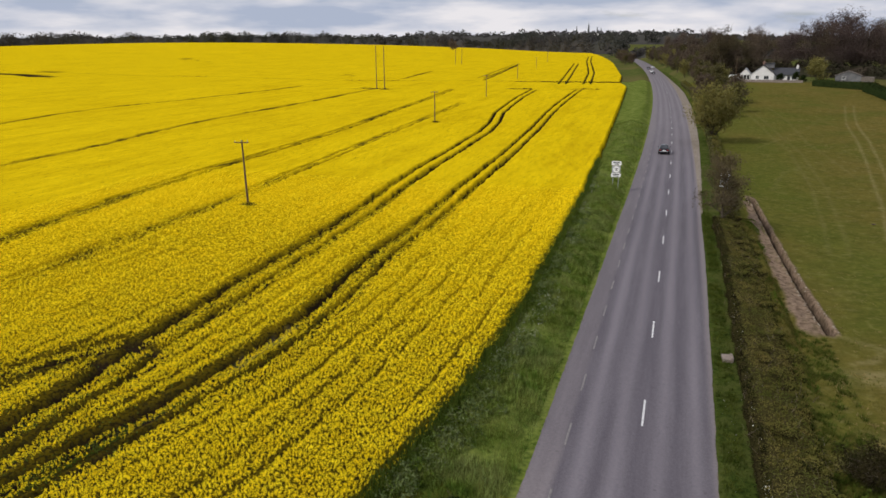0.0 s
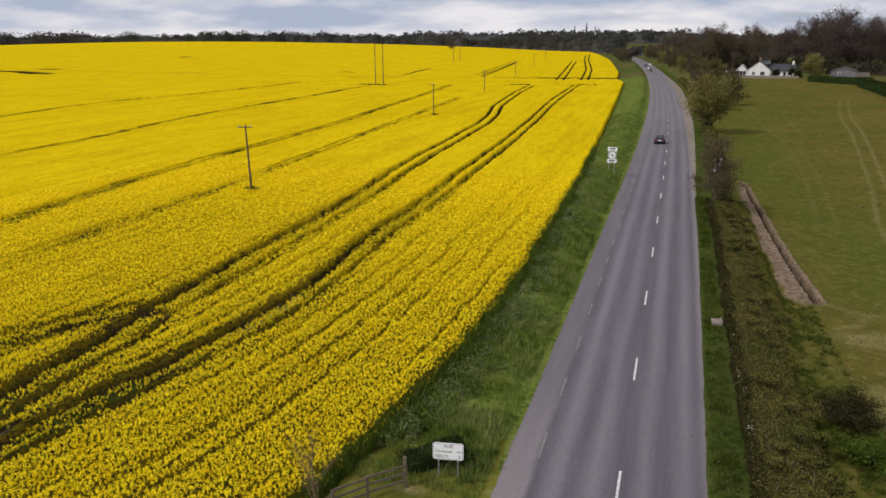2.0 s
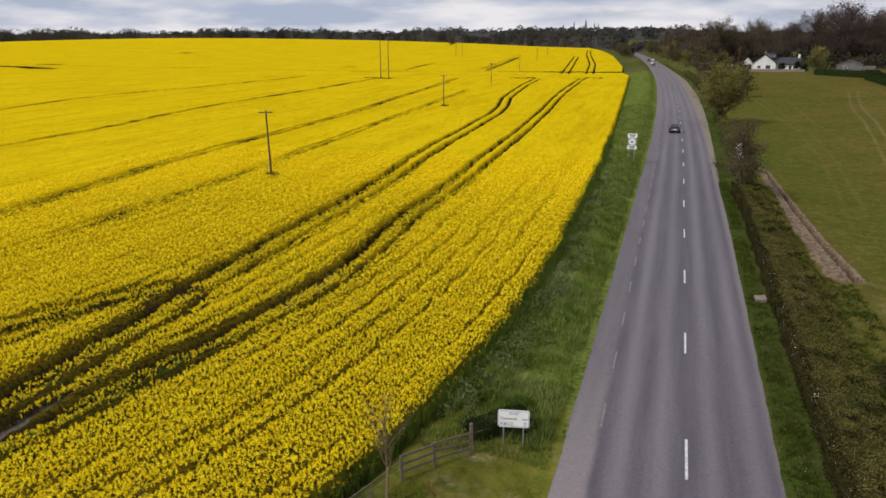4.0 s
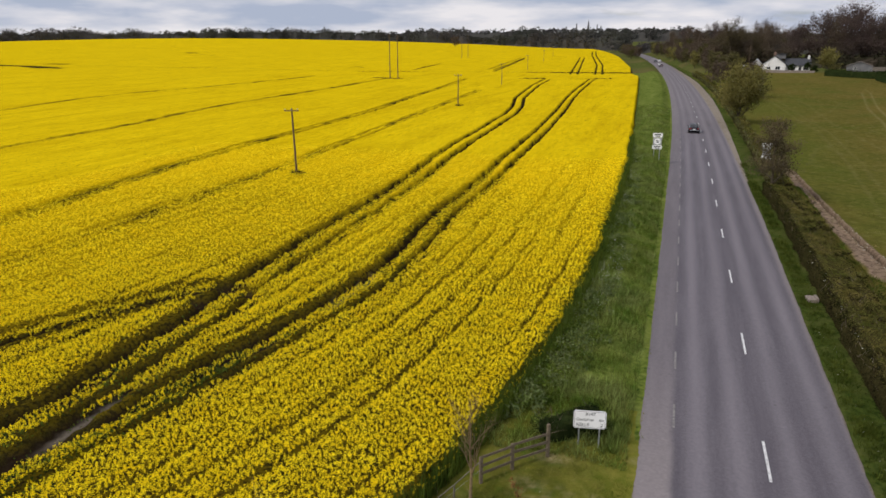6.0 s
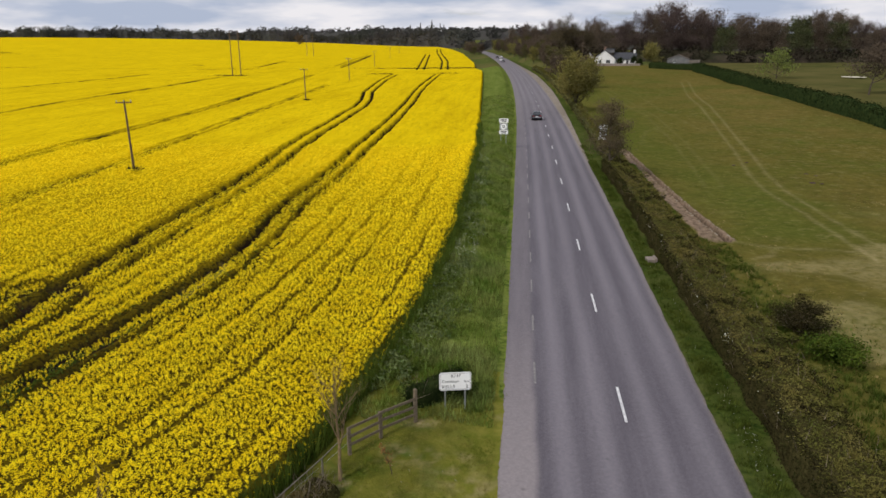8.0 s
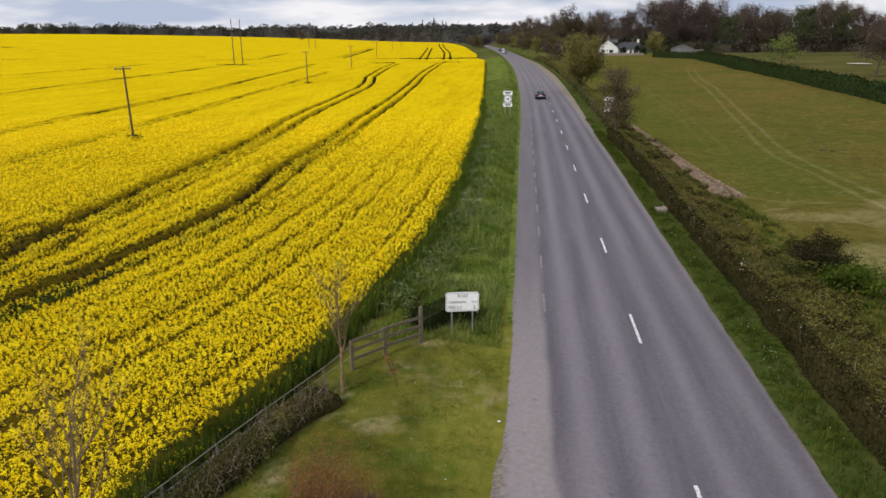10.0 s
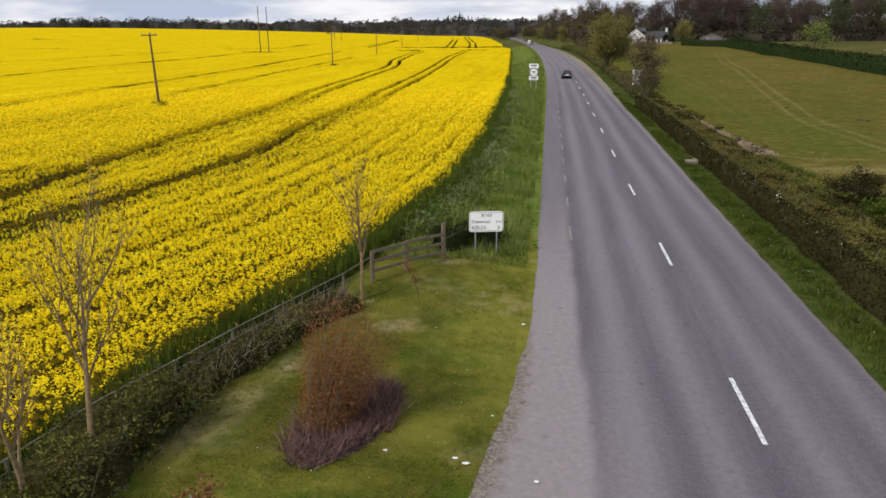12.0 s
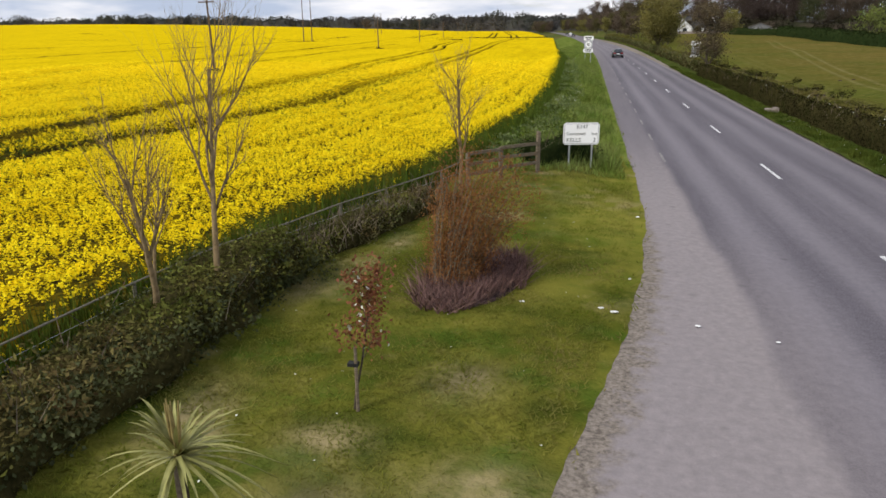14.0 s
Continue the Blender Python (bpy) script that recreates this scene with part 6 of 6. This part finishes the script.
# ---- small things by the road ----
kx, ky = 4.56, 21.75
marker = thing("drain_block", pose(kx, ky, gz(kx, ky) + 0.12, 0, 0, 4), "pale weathered concrete drain block in the grass", "concrete block")
part("slab", boxed((0.62, 0.85, 0.30), Matrix.Translation((0, 0, 0.0)), 0.02), M_CONCRETE, marker)
part("kerb", boxed((0.16, 0.8, 0.26), Matrix.Translation((0.26, 0, 0.10)), 0.02), M_CONCRETE, marker)
for x, y, s in ((-5.97, -13.52, 0.19), (-7.65, -13.25, 0.13), (-4.6, -13.93, 0.12), (-3.42, -14.4, 0.09), (-5.12, -6.3, 0.12), (-6.2, -13.35, 0.14), (-5.6, -11.6, 0.07), (-6.4, -9.4, 0.07), (3.5, -0.5, 0.05)):
    bm = bmesh.new()
    bmesh.ops.create_icosphere(bm, subdivisions=2, radius=s * 0.32)
    for v in bm.verts:
        k = 1 + 0.7 * (noise.noise(v.co * 14 + Vector((x, y, 0))))
        v.co = Vector((v.co.x * k * 1.3, v.co.y * k * 0.8, v.co.z * k * 0.35))
    ob = part("litter", bm, M_LITTER)
    ob.location = (x, y, gz(x, y) + 0.05 + s * 0.1)
    tagged(ob, "crumpled scrap of white litter by the road", "litter", "scraps of litter")
for k in range(70):
    t = RNG.uniform()
    line = np.asarray(TRENCH) * 1.0
    i = int(t * 3.999)
    x, y = line[i] * (1 - (t * 4 - i)) + line[i + 1] * (t * 4 - i)
    x += RNG.choice([-0.58, 0.56]) + RNG.normal() * 0.07
    bm = bmesh.new()
    bmesh.ops.create_icosphere(bm, subdivisions=1, radius=RNG.uniform(0.04, 0.10))
    for v in bm.verts:
        v.co *= 1 + 0.5 * noise.noise(v.co * 9 + Vector((x, y, k)))
        v.co.z *= 0.7
    ob = part("stone", bm, M_STONE)
    ob.location = (x, y, gz(x, y) + float(pasture_relief(np.array([x]), np.array([y]))[0]) + 0.06)
    tagged(ob, "pale stone dug out along the trench", "stone", "stones along the trench")
for x, y, s in ((28.1, 67.0, 0.3), (29.7, 69.5, 0.35), (28.9, 61.0, 0.55), (29.6, 60.2, 0.4), (28.3, 61.8, 0.3), (27.6, 55.6, 0.5), (28.4, 55.2, 0.3), (24.5, 69.2, 0.3), (22.3, 67.0, 0.3)):
    bm = bmesh.new()
    bmesh.ops.create_icosphere(bm, subdivisions=2, radius=s * 0.5)
    for v in bm.verts:
        k = 1 + 0.5 * noise.noise(v.co * 4 + Vector((x, y, 0)))
        v.co = Vector((v.co.x * k * 1.4, v.co.y * k, v.co.z * k * 0.4))
    ob = part("dung_heap", bm, M_MULCH)
    ob.location = (x, y, gz(x, y) + 0.1)
    tagged(ob, "low dark heap of dung in the pasture", "dung heap", "dung heaps")


# ---- house ----
def gable_block(w, d, eaves, ridge):
    """Walls of a gabled block, the gable towards -y."""
    bm = bmesh.new()
    v = [bm.verts.new(p) for p in ((-w / 2, 0, 0), (w / 2, 0, 0), (w / 2, 0, eaves), (0, 0, ridge), (-w / 2, 0, eaves),
                                   (-w / 2, d, 0), (w / 2, d, 0), (w / 2, d, eaves), (0, d, ridge), (-w / 2, d, eaves))]
    for f in ((0, 1, 2, 3, 4), (9, 8, 7, 6, 5), (1, 6, 7, 2), (5, 0, 4, 9)):
        bm.faces.new([v[i] for i in f])
    return bm


def roof_slab(w, d, eaves, ridge, side, over=0.35, thick=0.14):
    L, a = math.hypot(w / 2, ridge - eaves), math.atan2(ridge - eaves, w / 2)
    m = Matrix.Translation((side * (w / 4 + 0.1), d / 2, (eaves + ridge) / 2 + thick * 0.75)) @ Matrix.Rotation(side * a, 4, "Y")
    return boxed((L + over, d + 2 * over, thick), m)


def window(parent, x, z, w, h, y=-0.02, turn=None):
    f = part("window", box(box(box(boxed((w + 0.16, 0.10, 0.1), Matrix.Translation((x, y, z + h / 2))), (w + 0.16, 0.12, 0.1), Matrix.Translation((x, y, z - h / 2))),
                                (0.1, 0.1, h), Matrix.Translation((x - w / 2, y, z))), (0.1, 0.1, h), Matrix.Translation((x + w / 2, y, z))), M_RENDER, parent)
    part("pane", boxed((w - 0.1, 0.04, h - 0.1), Matrix.Translation((x, y + 0.0, z))), M_GLASS, f)
    part("mullion", boxed((0.06, 0.07, h - 0.1), Matrix.Translation((x, y - 0.01, z))), M_RENDER, f)


hx, hy = 31.0, 300.0
house = thing("house", pose(hx, hy, gz(hx, hy) - 0.1, 0, 0, -8), "white rendered house with dark slate roofs in front of the wood", "house")
part("gable_wall", gable_block(8.6, 9.0, 2.9, 6.2), M_RENDER, house)
for s in (-1, 1):
    part("roof", roof_slab(8.6, 9.0, 2.9, 6.2, s), M_SLATE, house)
window(house, 1.5, 1.5, 1.8, 1.4)
window(house, -1.9, 1.5, 1.2, 1.2)
part("wing_wall", boxed((9.0, 6.0, 2.5), Matrix.Translation((8.6, 5.5, 1.25))), M_RENDER, house)
bm = bmesh.new()
for s in (-1, 1):
    a = math.atan2(2.6, 3.3)
    box(bm, (9.6, 4.4, 0.14), Matrix.Translation((8.6, 5.5 + s * 1.7, 3.8)) @ Matrix.Rotation(-s * a, 4, "X"))
part("roof", bm, M_SLATE, house)
window(house, 7.2, 1.4, 1.4, 1.2, 2.48)
window(house, 11.6, 1.4, 1.8, 1.3, 2.48)
part("door", boxed((1.0, 0.12, 2.05), Matrix.Translation((9.6, 2.46, 1.03)), 0.01), M_SLATE, house)
part("dormer", boxed((3.4, 2.4, 1.7), Matrix.Translation((2.2, 4.5, 6.0))), M_TOWN, house)
part("dormer_roof", boxed((4.2, 3.0, 0.2), Matrix.Translation((2.2, 4.4, 6.95))), M_SLATE, house)
for x, y, z in ((-0.2, 8.3, 6.6), (12.4, 5.5, 5.4)):
    ch = part("chimney", boxed((0.9, 0.7, 1.9), Matrix.Translation((x, y, z)), 0.03), M_RENDER if x > 5 else M_BRICK, house)
    part("pot", tube(bmesh.new(), (x, y, z + 0.9), (x, y, z + 1.35), 0.14, 0.12, 8), M_BRICK, ch)
cons = part("conservatory", gable_block(4.0, 5.0, 2.6, 4.8), M_RENDER, house)
cons.location = (-6.6, 1.5, 0)
for x in (-1.2, 0, 1.2):
    part("pane", boxed((0.95, 0.05, 1.7), Matrix.Translation((x, -0.03, 1.5))), M_GLASS, cons)
for s in (-1, 1):
    part("conservatory_roof", roof_slab(4.0, 5.0, 2.6, 4.8, s, 0.2, 0.1), M_SIGN_GREY, cons)
gw = thing("garden_wall", pose(hx + 2, hy - 7, gz(hx, hy - 7), 0, 0, -8), "low grey garden wall in front of the white house", "wall")
part("wall_panel", boxed((24, 0.3, 0.9), Matrix.Translation((0, 0, 0.4)), 0.03), M_CONCRETE, gw)
part("coping", boxed((24.2, 0.42, 0.1), Matrix.Translation((0, 0, 0.9)), 0.02), M_CONCRETE, gw)
for x, y, h in ((37.0, 297.5, 2.6), (43.2, 298.0, 3.2), (45.6, 297.0, 2.2)):
    tree("garden_shrub", at(x, y), h, h * 0.55, int(x), M_BARK, M_HEDGE_FAR, 900, 0.3, "dark evergreen shrub in front of the white house", "shrub", cloud=0.3, levels=2, first=0.05, count=9, group="garden shrubs")
shed = thing("cottage", pose(62.5, 303, gz(62.5, 303), 0, 0, -12), "low cottage with a brown roof behind the garden hedge", "house")
part("wall", gable_block(9.0, 5.0, 2.2, 3.9), M_TOWN, shed)
for s in (-1, 1):
    part("roof", roof_slab(9.0, 5.0, 2.2, 3.9, s), M_FELT, shed)
window(shed, -1.5, 1.3, 1.2, 1.0)
part("lean_to", boxed((4.5, 3.0, 1.9), Matrix.Translation((6.8, 1.6, 0.9))), M_FELT, shed)
van = thing("garden_store", pose(20.5, 303, gz(20.5, 303), 0, 0, -5), "small white flat-roofed outbuilding beside the house", "outbuilding")
part("wall", boxed((3.6, 2.2, 2.1), Matrix.Translation((0, 0, 1.05)), 0.08), M_RENDER, van)
part("roof", boxed((3.8, 2.4, 0.12), Matrix.Translation((0, 0, 2.16)), 0.02), M_SIGN_GREY, van)
bm = bmesh.new()
bmesh.ops.create_circle(bm, cap_ends=True, segments=30, radius=1.0, matrix=Matrix.Diagonal((3.4, 4.6, 1, 1)))
ob = part("sand_bunker", bm, M_SAND)
ob.location = (101, 222, gz(101, 222) + 0.25)
tagged(ob, "pale oval sand bunker in the parkland", "bunker", "", "structure")

# ---- the town on the hill ----
for x, y, h, w, label in ((-318, 2560, 48, 6, "pointed church spire of the distant town"), (-362, 2590, 36, 4, "tall tower of the distant town"), (-395, 2570, 28, 5, "square tower of the distant town"),
                          (-290, 2570, 33, 3.5, "slender mast-like tower of the distant town"), (-276, 2560, 29, 3.5, "slender chimney of the distant town")):
    t = thing("church_spire" if h > 45 else "town_tower", (x, y, gz(x, y) - 4), label, "tower")
    part("shaft", boxed((w, w, h * 0.62), Matrix.Translation((0, 0, h * 0.31)), 0.3), M_TOWN, t)
    bm = bmesh.new()
    bmesh.ops.create_cone(bm, cap_ends=True, segments=8, radius1=w * 0.55, radius2=0.2 if h > 45 else w * 0.4, depth=h * 0.38, matrix=Matrix.Translation((0, 0, h * 0.81)))
    part("cap", bm, M_TOWN, t)
rng = np.random.default_rng(120)
for k in range(26):
    x, y = -470 + 15 * k + rng.uniform(-6, 6), 2480 + rng.uniform(0, 90)
    w, h = rng.uniform(9, 18), rng.uniform(10, 22)
    t = thing("town_house", (x, y, gz(x, y) - 2), "grey gabled building of the distant hilltop town", "building", "distant town")
    part("wall", gable_block(w, 12, h * 0.7, h), M_TOWN if k % 3 else M_RENDER, t)
    for s in (-1, 1):
        part("roof", roof_slab(w, 12, h * 0.7, h, s, 0.8, 0.5), M_SLATE, t)


# ---- cars ----
def car(x, y, turn, paint, label):
    """A saloon 4.7 m long that heads along +y."""
    root = thing("car", pose(x, y, gz(x, y) + 0.035, 0, 0, turn), label, "car")

    def loft(rows, name, mat_, parent, smooth_=True):
        bm, rings = bmesh.new(), []
        for yy, half, z0, z1, crown in rows:
            pts = [(-half * 0.93, z0), (-half, z0 + (z1 - z0) * 0.35), (-half * 0.97, z1 - (z1 - z0) * 0.2), (-half * 0.82, z1), (0, z1 + crown), (half * 0.82, z1),
                   (half * 0.97, z1 - (z1 - z0) * 0.2), (half, z0 + (z1 - z0) * 0.35), (half * 0.93, z0)]
            rings.append([bm.verts.new((px_, yy, pz_)) for px_, pz_ in pts])
        for r0, r1 in zip(rings[:-1], rings[1:]):
            for i in range(9):
                bm.faces.new((r0[i], r0[(i + 1) % 9], r1[(i + 1) % 9], r1[i]))
        bm.faces.new(rings[0])
        bm.faces.new(rings[-1][::-1])
        bmesh.ops.recalc_face_normals(bm, faces=bm.faces)
        return part(name, bm, mat_, parent, smooth=smooth_)

    body = loft([(-2.36, 0.74, 0.38, 0.72, 0.02), (-2.28, 0.84, 0.27, 0.95, 0.02), (-1.7, 0.90, 0.22, 1.02, 0.03), (-0.6, 0.91, 0.20, 0.98, 0.02), (0.8, 0.91, 0.20, 0.97, 0.02),
                 (1.6, 0.89, 0.22, 0.90, 0.05), (2.15, 0.83, 0.26, 0.76, 0.05), (2.36, 0.70, 0.34, 0.58, 0.02)], "body", paint, root)
    loft([(-1.75, 0.68, 0.93, 1.02, 0.0), (-1.0, 0.63, 0.95, 1.38, 0.03), (-0.3, 0.63, 0.95, 1.43, 0.03), (0.35, 0.62, 0.95, 1.41, 0.03), (1.25, 0.70, 0.90, 0.97, 0.0)], "cabin", paint, root)
    for name, yy, z, w, L, tilt in (("rear_window", -1.40, 1.225, 1.08, 0.72, 27), ("windscreen", 0.84, 1.22, 1.14, 0.86, -26)):
        part(name, boxed((w, L, 0.02), Matrix.Translation((0, yy, z)) @ pose(0, 0, 0, tilt, 0, 0), 0.004), M_GLASS, root)
    for s in (-1, 1):
        for yy, L in ((-0.75, 0.75), (0.15, 0.85)):
            part("side_window", boxed((0.02, L, 0.30), Matrix.Translation((s * 0.655, yy, 1.19)) @ pose(0, 0, 0, 0, -s * 8, 0), 0.004), M_GLASS, root)
        part("tail_light", boxed((0.34, 0.08, 0.15), Matrix.Translation((s * 0.62, -2.33, 0.78)) @ pose(0, 0, 0, 0, 0, s * 14), 0.02), M_RED_LENS, root, "red tail light")
        part("headlight", boxed((0.32, 0.10, 0.14), Matrix.Translation((s * 0.60, 2.24, 0.63)) @ pose(0, 0, 0, 0, 0, -s * 22), 0.02), M_STEEL, root)
        part("mirror", boxed((0.20, 0.12, 0.13), Matrix.Translation((s * 0.98, 0.72, 0.98)), 0.03), paint, root)
        for yy in (-1.42, 1.42):
            bm = bmesh.new()
            bmesh.ops.create_cone(bm, cap_ends=True, segments=22, radius1=0.33, radius2=0.33, depth=0.22, matrix=Matrix.Translation((s * 0.80, yy, 0.33)) @ pose(0, 0, 0, 0, 90, 0))
            wheel = part("wheel", bm, M_RUBBER, root)
            bm = bmesh.new()
            bmesh.ops.create_cone(bm, cap_ends=True, segments=18, radius1=0.21, radius2=0.19, depth=0.02, matrix=Matrix.Translation((s * 0.915, yy, 0.33)) @ pose(0, 0, 0, 0, 90, 0))
            part("rim", bm, M_ALLOY, wheel)
    part("bumper", boxed((1.5, 0.10, 0.10), Matrix.Translation((0, -2.36, 0.52)), 0.03), M_STEEL, root, "bright strip along the rear bumper")
    part("number_plate", boxed((0.52, 0.02, 0.11), Matrix.Translation((0, -2.385, 0.68)), 0.004), M_SIGN, root)
    return root


for y in (395, 455):
    car(float(road_x(y)) - 1.6, y, math.degrees(2.4e-4 * (y - 60)), M_PAINT_DARK, "dark saloon car far along the road")
car(-1.55, 108, 1.0, M_PAINT_DARK, "dark grey saloon car driving along the road")
for y, u in ((412, -1.7), (468, 1.7)):
    car(float(road_x(y)) + u, y, math.degrees(2.4e-4 * (y - 60)), M_PAINT_WHITE, "white saloon car far along the road")
